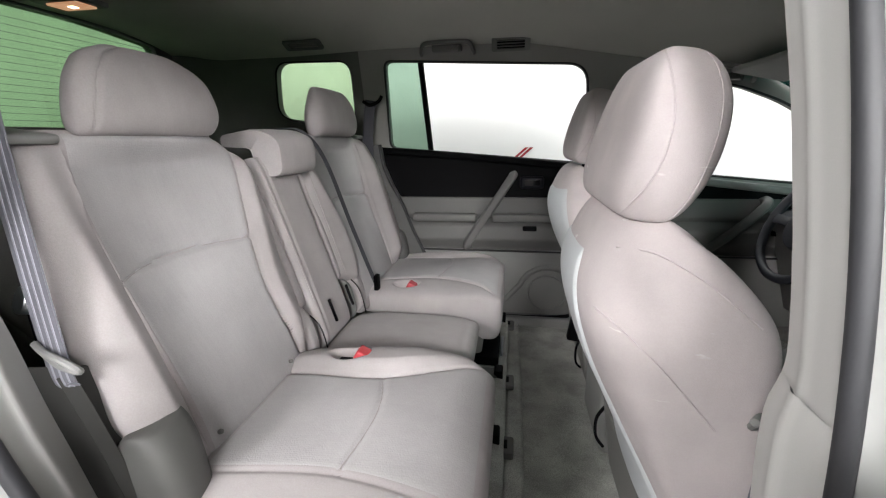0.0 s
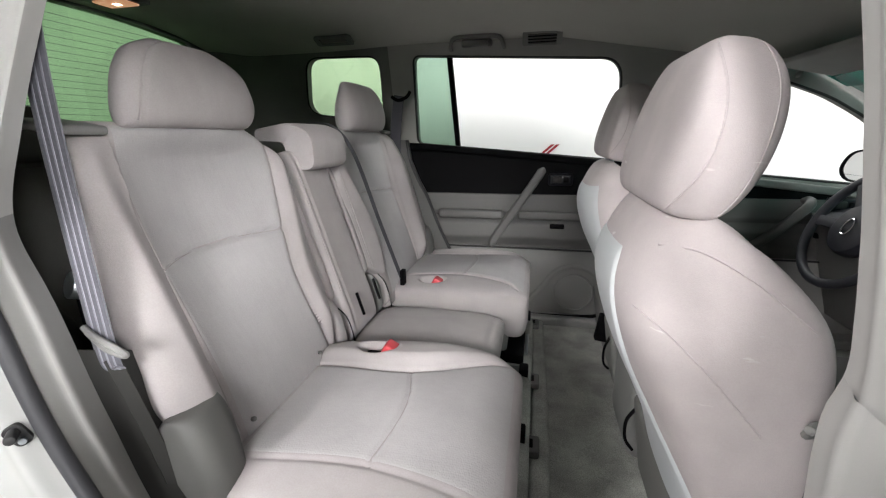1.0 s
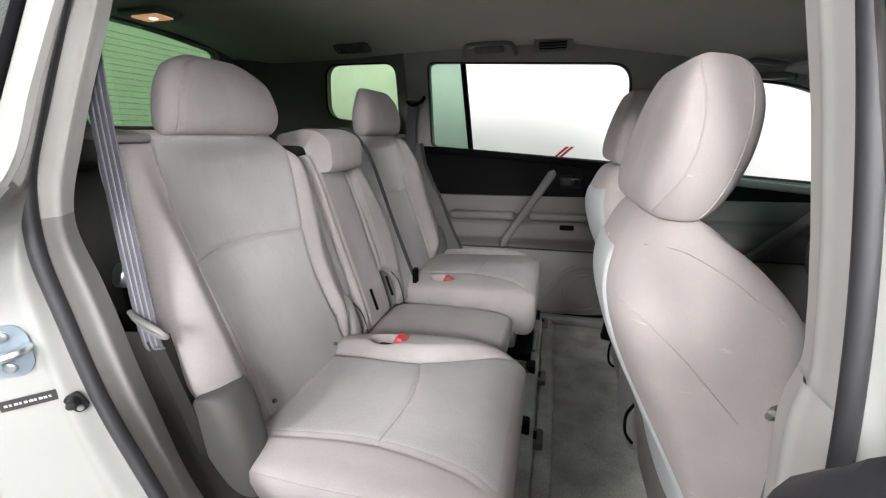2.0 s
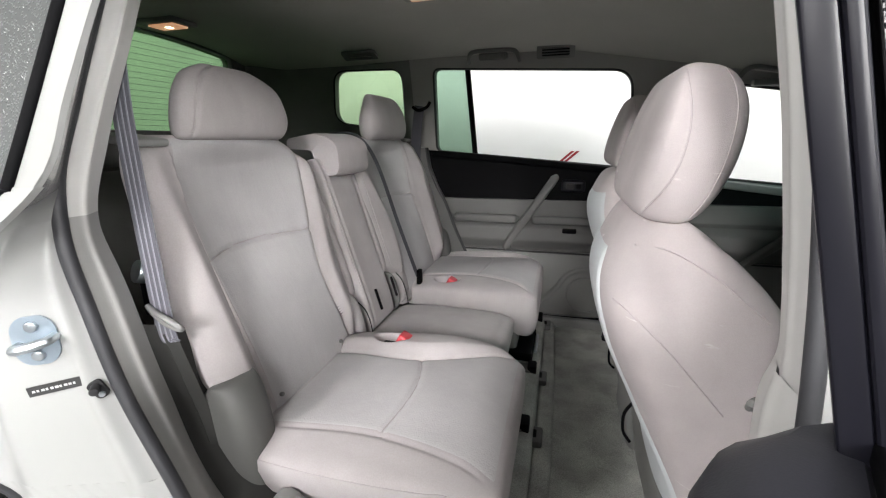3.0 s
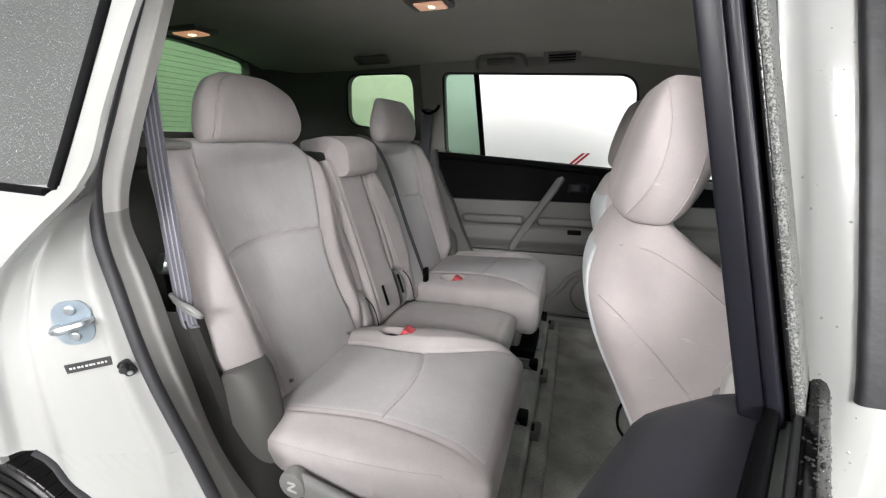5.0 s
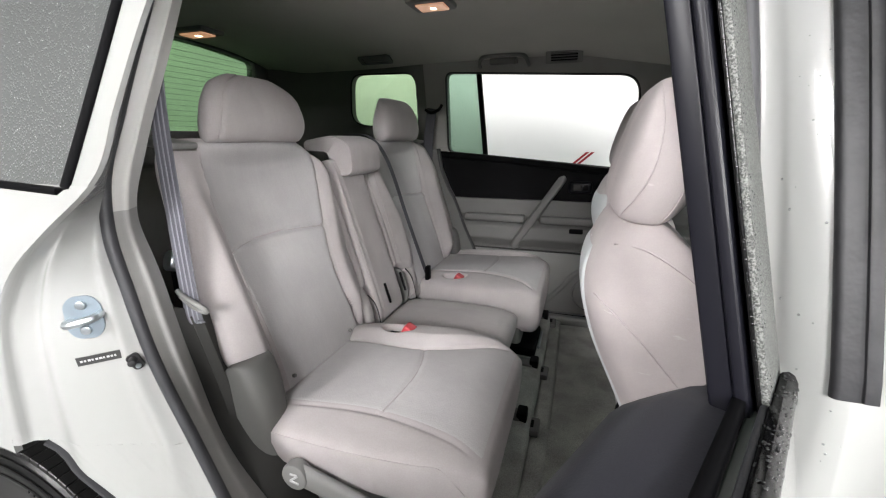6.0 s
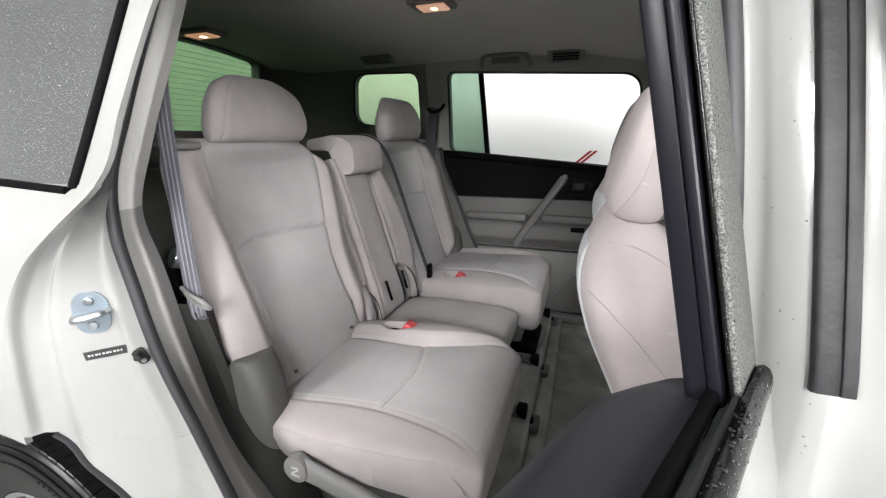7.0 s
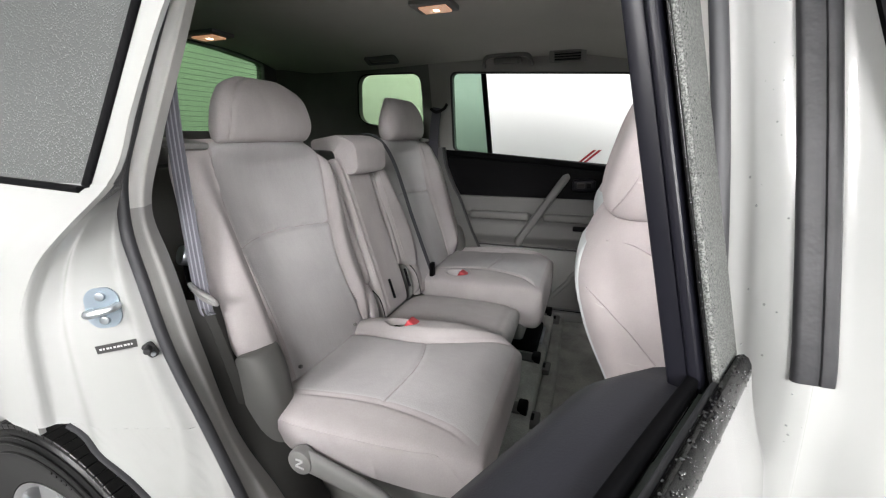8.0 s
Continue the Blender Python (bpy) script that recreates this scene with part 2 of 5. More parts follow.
PAINT = material("pearl_white_paint", (0.315, 0.317, 0.31), 0.22, coat=1.0, stain=0.015, stain_scale=3)
HEADLINER = material("headliner_fabric", (0.48, 0.47, 0.435), 0.95, spec=0.1, stain=0.05, stain_scale=4, grain=0.06, grain_scale=700, bump=0.12, bump_scale=800)
# darker than TRIM_LIGHT: the far doors' dimmer light is put into the colour
DOOR_CARD_DIM = material("dimmed_door_vinyl", (0.115, 0.113, 0.109), 0.55, spec=0.3, stain=0.05, stain_scale=5, grain=0.03, grain_scale=900, bump=0.08, bump_scale=900)
CARPET = material("floor_carpet", (0.40, 0.402, 0.375), 0.97, spec=0.1, stain=0.30, stain_scale=11, grain=0.35, grain_scale=420, bump=0.9, bump_scale=500)
BELT = material("belt_webbing", (0.125, 0.125, 0.145), 0.7, weave=0.3, weave_scale=(500, 500, 160), stain=0.04)
# darker copy of BELT, with the far shoulder belt's shadow in the colour
BELT_SHADED = material("shaded_belt_webbing", (0.055, 0.055, 0.065), 0.75, weave=0.3, weave_scale=(500, 500, 160), stain=0.04)
BELT_STRIPE = material("belt_stripe", (0.25, 0.25, 0.285), 0.7, weave=0.3, weave_scale=(500, 500, 160))
RED = material("red_button", (0.45, 0.04, 0.05), 0.4)
METAL = material("zinc_plated_steel", (0.50, 0.54, 0.57), 0.36, metal=1.0, stain=0.08, stain_scale=60)
CHROME = material("chrome", (0.8, 0.8, 0.8), 0.08, metal=1.0)
MIRROR = material("mirror_glass", (0.9, 0.9, 0.9), 0.01, metal=1.0)
TYRE = material("tyre_rubber", (0.009, 0.009, 0.009), 0.33, spec=0.3, stain=0.2, stain_scale=20, grain=0.2, grain_scale=300, bump=0.2, bump_scale=300)
ALLOY = material("alloy_wheel", (0.55, 0.56, 0.57), 0.3, metal=0.9, stain=0.05)
BLUE_PLATE = material("striker_plate_blue", (0.26, 0.31, 0.355), 0.35, metal=0.5, stain=0.06, stain_scale=40)
LABEL_BLACK = material("label_black", (0.03, 0.03, 0.03), 0.4)
LABEL_WHITE = material("label_white", (0.45, 0.45, 0.45), 0.5)
GLASS_EDGE = material("glass_edge_green", (0.085, 0.098, 0.09), 0.25, spec=0.6, stain=0.1, stain_scale=30)
YELLOW = material("yellow_tag", (0.55, 0.45, 0.02), 0.6)
GLASS_GREEN = glass("green_tinted_glass", (0.60, 0.70, 0.56))
GLASS_PALE = glass("pale_tinted_glass", (0.55, 0.66, 0.585))
GLASS_DARK = glass("privacy_glass", (0.60, 0.78, 0.58))
GLASS_CLEAR = glass("windscreen_glass", (0.42, 0.58, 0.55))
ROOM = material("white_studio_paint", (0.86, 0.86, 0.84), 0.7, stain=0.015, stain_scale=0.7, bump=0.02, bump_scale=60)
# near wall, ceiling and floor are made up, grey to cut fill light
ROOM_GREY = material("fill_cutting_wall_grey", (0.09, 0.09, 0.092), 0.7, stain=0.03, stain_scale=0.7, bump=0.02, bump_scale=60)
ROOM_CEILING = material("fill_cutting_ceiling_grey", (0.30, 0.30, 0.295), 0.8, stain=0.03, stain_scale=0.7)
WALL_LINE = material("wall_joint", (0.70, 0.70, 0.68), 0.7)
GROUND = material("fill_cutting_floor_grey", (0.26, 0.26, 0.255), 0.4, stain=0.06, stain_scale=1.5, grain=0.05, grain_scale=80)
WALL_RED = material("red_wall_paint", (0.30, 0.010, 0.018), 0.6)
# panel lights are added, tuned to brighten the walls and seats
PANEL = lamp("light_panel", (0.96, 0.99, 1.0), 19.0)
PANEL_KEY = lamp("key_light_panel", (1.0, 0.975, 0.975), 2.5)
PANEL_FRONT = lamp("front_light_panel", (1.0, 0.99, 0.98), 4.0)
# softbox lights are added; no such lamps stand in view
SOFTBOX = lamp("added_key_light", (1.0, 0.98, 0.98), 98.0)
SOFTBOX_SIDE = lamp("added_side_light", (1.0, 0.985, 0.985), 142.0)
SOFTBOX_FRONT = lamp("added_front_light", (1.0, 0.985, 0.98), 112.0)
PANEL_AHEAD = lamp("light_panel_ahead", (0.97, 0.99, 1.0), 15.0)
BULB = lamp("dome_bulb", (1.0, 0.72, 0.42), 9.0)
LENS = lamp("dome_lens", (1.0, 0.48, 0.25), 0.45)


def wet_glass():
    """Dark tinted glass with small raised droplets."""
    mat = material("wet_privacy_glass", (0.06, 0.064, 0.062), 0.38, spec=0.6)
    nt = mat.node_tree
    b = nt.nodes["Principled BSDF"]
    co = nt.nodes.new("ShaderNodeTexCoord")
    vo = nt.nodes.new("ShaderNodeTexVoronoi")
    vo.inputs["Scale"].default_value = 210
    nt.links.new(co.outputs["Object"], vo.inputs["Vector"])
    ra = nt.nodes.new("ShaderNodeMapRange")
    ra.inputs["From Min"].default_value, ra.inputs["From Max"].default_value = 0.1, 0.42
    ra.inputs["To Min"].default_value, ra.inputs["To Max"].default_value = 1.0, 0.0
    nt.links.new(vo.outputs["Distance"], ra.inputs["Value"])
    bp = nt.nodes.new("ShaderNodeBump")
    bp.inputs["Strength"].default_value = 0.38
    bp.inputs["Distance"].default_value = 0.0015
    nt.links.new(ra.outputs[0], bp.inputs["Height"])
    nt.links.new(bp.outputs[0], b.inputs["Normal"])
    return mat




def gritty():
    """Wet trim with coarse pale and dark grains."""
    mat = material("gritty_garnish", (0.1, 0.1, 0.1), 0.5, spec=0.4, bump=0.5, bump_scale=900)
    nt = mat.node_tree
    co = nt.nodes.new("ShaderNodeTexCoord")
    no = nt.nodes.new("ShaderNodeTexNoise")
    no.inputs["Scale"].default_value = 800
    no.inputs["Detail"].default_value = 1.0
    no.inputs["Distortion"].default_value = 0.6
    nt.links.new(co.outputs["Object"], no.inputs["Vector"])
    ra = nt.nodes.new("ShaderNodeValToRGB")
    ra.color_ramp.elements[0].position, ra.color_ramp.elements[0].color = 0.40, (0.036, 0.038, 0.036, 1)
    ra.color_ramp.elements[1].position, ra.color_ramp.elements[1].color = 0.62, (0.16, 0.166, 0.157, 1)
    nt.links.new(no.outputs["Fac"], ra.inputs[0])
    nt.links.new(ra.outputs[0], nt.nodes["Principled BSDF"].inputs["Base Color"])
    return mat


def streaked(mat, scale, amount):
    """Faint brushed streaks of the pile along the cloth."""
    nt = mat.node_tree
    b = nt.nodes["Principled BSDF"]
    co = nt.nodes.new("ShaderNodeTexCoord")
    mp = nt.nodes.new("ShaderNodeMapping")
    mp.inputs["Scale"].default_value = scale
    no = nt.nodes.new("ShaderNodeTexNoise")
    no.inputs["Scale"].default_value = 1.0
    no.inputs["Detail"].default_value = 4.0
    ra = nt.nodes.new("ShaderNodeMapRange")
    ra.inputs["From Min"].default_value, ra.inputs["From Max"].default_value = 0.3, 0.7
    ra.inputs["To Min"].default_value, ra.inputs["To Max"].default_value = 1 - amount, 1 + amount
    mul = nt.nodes.new("ShaderNodeVectorMath")
    mul.operation = "SCALE"
    nt.links.new(co.outputs["Object"], mp.inputs["Vector"])
    nt.links.new(mp.outputs[0], no.inputs["Vector"])
    nt.links.new(no.outputs["Fac"], ra.inputs["Value"])
    nt.links.new(b.inputs["Base Color"].links[0].from_socket, mul.inputs[0])
    nt.links.new(ra.outputs[0], mul.inputs["Scale"])
    nt.links.new(mul.outputs[0], b.inputs["Base Color"])


streaked(WOVEN, (40, 150, 9), 0.018)
streaked(FABRIC, (16, 26, 11), 0.035)
streaked(FABRIC_WORN, (13, 13, 9), 0.05)
WET = gritty()
GLASS_WET = wet_glass()
# pale opaque drops; glints on the wet glass are put into the colour
SPRAY = material("glint_pale_spray", (0.19, 0.195, 0.195), 0.15, spec=0.6)
WATER = material("water_drops", (0.02, 0.021, 0.021), 0.04, spec=0.8)

# ---------------------------------------------------------------- the studio round the car
# floor, near wall and ceiling are added; their greys shape the light
part("ground", box(-6, 6, -5, 4, -0.05, 0, 0), GROUND, smooth=0)
tagged(bpy.data.objects["ground"], "added studio floor under the car, grey to darken reflections", "floor", kind="structure")
for nm, b in (("wall_far", (-6, 6, 3.0, 3.1, 0, 3.0)), ("wall_near", (-6, 6, -4.6, -4.5, 0, 3.0)), ("wall_rear", (-5.1, -5.0, -4.5, 3.0, 0, 3.0)), ("wall_front", (5.0, 5.1, -4.5, 3.0, 0, 3.0))):
    tagged(part(nm, box(*b, 0), ROOM_GREY if nm == "wall_near" else ROOM, smooth=0), "added near wall out of view, dark grey to cut fill light" if nm == "wall_near" else "plain white painted studio wall", "wall", kind="structure")
tagged(part("ceiling_studio", box(-5.1, 5.1, -4.6, 3.1, 3.0, 3.1, 0), ROOM_CEILING, smooth=0), "added studio ceiling with light panels, grey to cut fill light", "ceiling", kind="structure")
# ceiling panels added out of view as the room's fill light
for lx, ly, sx, sy, glow in ((-1.25, -2.7, 1.4, 0.6, PANEL_KEY), (1.7, -2.7, 1.4, 0.6, PANEL_FRONT), (-1.7, 2.1, 1.3, 0.4, PANEL), (1.1, 2.1, 1.3, 0.4, PANEL), (3.6, -1.2, 0.6, 1.4, PANEL_AHEAD), (3.6, 1.2, 0.6, 1.4, PANEL_AHEAD)):
    cl = thing("added_ceiling_light", "long white light panel added on the studio ceiling, out of view", "ceiling light", (lx, ly, 3.0), group="studio light panels")
    part("housing", box(lx - sx / 2 - 0.05, lx + sx / 2 + 0.05, ly - sy / 2 - 0.05, ly + sy / 2 + 0.05, 2.93, 3.0), TRIM_LIGHT, cl)
    part("diffuser", box(lx - sx / 2, lx + sx / 2, ly - sy / 2, ly + sy / 2, 2.915, 2.93, 0), glow, cl, "glowing white diffuser of an added light")
# softboxes added out of view to brighten the near seats and paint
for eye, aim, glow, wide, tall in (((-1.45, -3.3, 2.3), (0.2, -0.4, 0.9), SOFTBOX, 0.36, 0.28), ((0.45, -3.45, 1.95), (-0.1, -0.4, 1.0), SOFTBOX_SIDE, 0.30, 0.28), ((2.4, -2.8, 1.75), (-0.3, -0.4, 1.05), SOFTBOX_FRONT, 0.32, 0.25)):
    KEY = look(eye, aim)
    sp = thing("softbox", "added white softbox on a black stand, out of view", "softbox", (eye[0], eye[1], 0.0), group="studio softboxes")
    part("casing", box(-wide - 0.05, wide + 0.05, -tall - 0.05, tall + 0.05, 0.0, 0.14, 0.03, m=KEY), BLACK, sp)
    part("diffuser", box(-wide, wide, -tall, tall, -0.014, -0.004, 0, m=KEY), glow, sp, "glowing white diffuser of an added light")
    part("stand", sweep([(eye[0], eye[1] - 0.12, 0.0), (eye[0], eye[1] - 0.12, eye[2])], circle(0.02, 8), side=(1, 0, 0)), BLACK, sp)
# two slanted red bars painted on the far wall
sign = thing("wall_mark", "two slanted red painted bars on the white wall", "sign", (0.2, 3.0, 0.9))
for k in range(2):
    o = k * 0.047
    part("bar", plate([(0.036 + o, 0.87), (0.066 + o, 0.87), (0.312 + o, 1.09), (0.282 + o, 1.09)], [], lambda a, b, d: (a, 2.998 - d, b), 0.003), WALL_RED, sign, smooth=0)
part("line", box(0.05, 1.4, 2.996, 2.999, 1.658, 1.662, 0), WALL_LINE, bpy.data.objects["wall_far"], "thin joint line in the wall")


# ---------------------------------------------------------------- car shell: floor, headliner, left side, tailgate
def side_y(z):
    return 0.75 - (z - 1.12) * 0.237


def roof_z(x, y):
    return 1.586 - 0.30 * max(0.0, abs(y) - 0.25) ** 2 - 0.15 * max(0.0, x - 0.2) - 0.010 * step(0.3, 0.8, -x) + 0.026 * step(1.05, 1.3, -x)


def belt_z(x):
    return lerp(x, (-1.6, -0.4, 0.35, 1.0, 1.6), (1.175, 1.150, 1.085, 1.008, 0.94))


floor = part("floor", skin(lambda u, v: (-1.55 + 3.0 * u, -0.72 + 1.44 * v, 0.36 + 0.004 * noise.noise((u * 30, v * 15, 0))), 90, 50, -0.05, (0, 0, 1)), CARPET)
tagged(floor, "dark grey carpet on the car floor, worn and dusty", "floor", kind="structure")
# the raised carpet under the second row
riser = part("riser", padded(lambda v: (-0.62 + 0.8 * v, 0.37, 0, 1), lambda v: -0.66, lambda v: 0.66, lambda v: 0.05, lambda v: 0.02, lambda y, v: 0.0, 40, 40, 8, 8), CARPET, floor, "raised carpet step under the second row")

ceil = part("ceiling", skin(lambda u, v: (-1.31 + 2.46 * u, -0.70 + 1.40 * v, roof_z(-1.31 + 2.46 * u, -0.70 + 1.40 * v)), 60, 40, 0.04, (0, 0, 1)), HEADLINER)
tagged(ceil, "grey fabric car headliner", "ceiling", kind="structure")
roof = part("roof_skin", skin(lambda u, v: (-1.36 + 2.61 * u, -0.74 + 1.48 * v, roof_z(-1.36 + 2.61 * u, -0.74 + 1.48 * v) + 0.09), 30, 20, 0.01, (0, 0, 1)), PAINT, None)
tagged(roof, "white painted car roof", "car roof", kind="structure")

# upper left side with its window openings
top_line = [(1.80, 0.95), (1.64, 1.075), (1.49, 1.195), (1.34, 1.290), (1.20, 1.365), (1.02, 1.43), (0.6, 1.50), (0.2, 1.555), (-0.5, 1.565), (-1.6, 1.565)]
outline = [(-1.6, belt_z(-1.6))] + [(-1.6 + 0.2 * k, belt_z(-1.6 + 0.2 * k)) for k in range(1, 16)] + [(1.78, 0.925)] + top_line
rear_hole = rounded([(-0.362, 1.149), (0.492, 1.075), (0.452, 1.456), (-0.350, 1.497)], [0.03, 0.05, 0.07, 0.03])
front_hole = rounded([(0.612, 1.058), (1.63, 0.962), (1.46, 1.11), (1.30, 1.228), (1.16, 1.304), (1.0, 1.362), (0.592, 1.424)], [0.05, 0.03, 0.06, 0.05, 0.05, 0.05, 0.06])
quarter_hole = rounded([(-0.872, 1.285), (-0.505, 1.237), (-0.495, 1.505), (-0.832, 1.512)], [0.07, 0.07, 0.06, 0.06])


def left_place(a, b, d):
    return (a, side_y(b) + d, b)


cut = -0.455
rear_outline = [(-1.385, belt_z(-1.385))] + [p for p in outline if -1.35 < p[0] < cut - 0.01 and p[1] < 1.3] + [(cut, belt_z(cut)), (cut, 1.565), (-1.305, 1.565)]
fore_outline = [(cut, belt_z(cut))] + [p for p in outline if p[0] > cut + 0.01] + [(cut, 1.565)]
wall_l = part("wall_left", plate(fore_outline, [rear_hole, front_hole], left_place, 0.05), PILLAR_CLOTH, smooth=30)
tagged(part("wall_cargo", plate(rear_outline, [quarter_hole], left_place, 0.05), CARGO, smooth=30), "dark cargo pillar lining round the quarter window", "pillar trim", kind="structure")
tagged(wall_l, "grey plastic pillar and window surround trim", "car pillar trim", kind="structure")


def loop_tube(loop, r, place, mat, name, parent, label=""):
    return part(name, sweep([place(p[0], p[1]) for p in loop], circle(r, 8), side=(0, 1, 0), closed=True), mat, parent, label)


win1 = thing("window_1", "left rear door window with a fixed tinted quarter pane, glass lowered", "window", (0, 0.7, 1.15), kind="structure")
loop_tube(rear_hole, 0.0055, lambda a, b: (a, side_y(b) + 0.004, b), RUBBER, "window_seal", win1)
part("divider_bar", sweep([(-0.182, side_y(1.13) + 0.02, 1.125), (-0.203, side_y(1.50) + 0.02, 1.50)], rect(0.022, 0.02, 0.004), side=(1, 0, 0)), BLACK, win1, "black upright divider bar")
part("pane", plate([(-0.362, 1.14), (-0.182, 1.13), (-0.203, 1.497), (-0.350, 1.50)], [], lambda a, b, d: (a, side_y(b) + 0.02 + d, b), 0.004), GLASS_PALE, win1, "pale green fixed pane", smooth=0)
win2 = thing("window_2", "left front door window, glass lowered", "window", (0.9, 0.7, 1.1), kind="structure")
loop_tube(front_hole, 0.0055, lambda a, b: (a, side_y(b) + 0.004, b), RUBBER, "window_seal", win2)
win3 = thing("window_3", "green tinted rear quarter window with rounded corners", "window", (-0.7, 0.7, 1.3), kind="structure")
loop_tube(quarter_hole, 0.005, lambda a, b: (a, side_y(b) + 0.006, b), BLACK, "window_seal", win3)
part("pane", plate([(p[0] * 1.02 - (-0.69) * 0.02, p[1] * 1.03 - 1.37 * 0.03) for p in quarter_hole], [], lambda a, b, d: (a, side_y(b) + 0.052 + d, b), 0.004), GLASS_GREEN, win3, smooth=0)


# doors of the left side, lower trim; door card built once per door
def door_card(name, label, x0, x1, belt, speaker, handle, swt, zb=0.40):
    d = thing(name, label, "car door", ((x0 + x1) / 2, 0.75, zb), kind="structure")
    n = 24

    def upper(u, v):
        x = x0 + (x1 - x0) * u
        top = belt(x) - 0.004
        z = 0.93 + (top - 0.93) * v
        return (x, 0.728 + 0.022 * v, z)

    part("upper_panel", skin(upper, n, 10, 0.05, (0, 1, 0)), BLACK, d, "black padded upper door panel")
    part("belt_ledge", sweep([(x0 + (x1 - x0) * k / 20, 0.742, belt(x0 + (x1 - x0) * k / 20) - 0.012) for k in range(21)], rect(0.03, 0.03, 0.008, 3), side=(0, 0, 1)), BLACK if speaker else TRIM, d, "narrow ledge under the window")

    def middle(u, v):
        x = x0 + (x1 - x0) * u
        z = 0.70 + 0.235 * v
        bulge = 0.035 * step(0.0, 0.25, v) * (1 - step(0.45, 0.62, v)) + 0.012 * step(0.6, 0.68, v)
        return (x, 0.722 - bulge - 0.006 * math.sin(u * 6), z)

    part("armrest_panel", skin(middle, n, 40, 0.06, (0, 1, 0)), DOOR_CARD_DIM, d, "grey padded armrest panel")

    def lower(u, v):
        x = x0 + (x1 - x0) * u
        z = zb + (0.70 - zb) * v
        return (x, 0.712 + 0.012 * math.sin(v * 3.1) * -1, z)

    part("lower_panel", skin(lower, n, 16, 0.06, (0, 1, 0)), TRIM, d, "grey lower door panel")
    part("groove", sweep([(x0 + (x1 - x0) * k / 10, 0.694, 0.700) for k in range(11)], circle(0.004, 6), side=(0, 0, 1)), RUBBER, d)
    if speaker:
        sx, sz = speaker
        rim = part("speaker", sweep([(sx + 0.082 * math.cos(a), 0.690, sz + 0.082 * math.sin(a)) for a in np.linspace(0, 2 * math.pi, 40, endpoint=False)], circle(0.005, 8), side=(0, 1, 0), closed=True), TRIM, d, "round speaker ring")
        part("grille", disc(0.078, 0.012, pose(sx, 0.695, sz, 90, 0, 0), 40), TRIM, rim, "fine-meshed speaker grille")
        arc = [(sx + 0.125 * math.cos(a), 0.692, sz - 0.005 + 0.125 * math.sin(a)) for a in np.linspace(radians(35), radians(160), 20)]
        part("pocket_lip", sweep([(sx + 0.16, 0.69, sz + 0.06)] + arc + [(sx - 0.2, 0.69, sz - 0.055)], circle(0.006, 8, 0.012), side=(0, 1, 0)), TRIM, d, "raised lip over the speaker")
        part("edge_seal", sweep(curve3([(x1 - 0.02, 0.692, 0.70), (x1 - 0.02, 0.690, 0.52), (x1 - 0.05, 0.689, 0.435), (x1 - 0.13, 0.688, 0.400), (0.0, 0.688, 0.392), (x0 + 0.05, 0.688, 0.392)], 8), circle(0.008, 8), side=(0, 1, 0)), BLACK, d, "black door edge seal")
    (ax, az), (bx, bz) = handle
    if speaker:
        part("armrest_pad", box(x0 + 0.205, bx + 0.035, 0.664, 0.705, 0.832, 0.870, 0.013, 4), DOOR_CARD_DIM, d, "grey padded armrest")
        part("pull_pocket", box(bx + 0.10, x1 - 0.08, 0.678, 0.705, 0.832, 0.868, 0.010, 3), DOOR_CARD_DIM, d, "grey moulded pull pocket")
    path = curve3([(bx - 0.005, 0.700, bz - 0.03), (bx, 0.672, bz), (bx + (ax - bx) * 0.5, 0.652, bz + (az - bz) * 0.5), (ax - 0.008, 0.672, az - 0.015), (ax, 0.715, az)], 10)
    part("grab_handle", sweep(path, rect(0.034, 0.026, 0.009, 4), side=(1, 0, 0.5)), DOOR_CARD_DIM, d, "slanted grey grab handle")
    sx, sz = swt
    bez = part("switch_bezel", box(sx - 0.05, sx + 0.05, 0.700, 0.735, sz - 0.026, sz + 0.026, 0.012, 3), GLOSS_BLACK, d, "black inner release bezel")
    part("release_lever", box(sx - 0.03, sx + 0.005, 0.694, 0.704, sz - 0.012, sz + 0.014, 0.004), KICK, bez, "small grey release lever")
    part("window_switch", box(sx + 0.012, sx + 0.032, 0.694, 0.704, sz - 0.010, sz + 0.012, 0.003), BLACK, bez)
    px = (ax + bx) / 2 + 0.17
    pull = part("armrest_switch", box(px - 0.03, px + 0.03, 0.676, 0.70, 0.795, 0.815, 0.005), BLACK, d, "black armrest window switch")
    return d


door_card("door_1", "left rear door card, black over grey, with a speaker", -0.46, 0.52, belt_z, (0.345, 0.510), ((0.182, 1.035), (-0.005, 0.745)), (0.262, 1.000))
door_card("door_2", "left front door card, black over grey", 0.56, 1.55, belt_z, None, ((1.16, 0.935), (0.95, 0.72)), (1.28, 0.92))
# body trim behind the rear door's slanted edge, with the door seal along it
slant = [(-0.398, 1.165), (-0.382, 1.075), (-0.345, 0.985), (-0.308, 0.918), (-0.258, 0.790), (-0.191, 0.645), (-0.165, 0.56)]
tagged(part("trim_quarter", plate(slant + [(-0.165, 0.40), (-0.50, 0.40), (-0.50, 1.165)], [], lambda a, b, d: (a, 0.676 + d + 0.05 * max(b - 1.06, 0), b), 0.045), HINGE), "dark grey body trim beside the far seat", "body trim", kind="structure")
tagged(part("seal_quarter", sweep(curve3([(a + 0.004, 0.676 + 0.05 * max(b - 1.06, 0), b) for a, b in slant], 6), circle(0.007, 8), side=(0, 1, 0)), RUBBER), "black rubber seal along the rear door opening", "door seal", kind="structure")
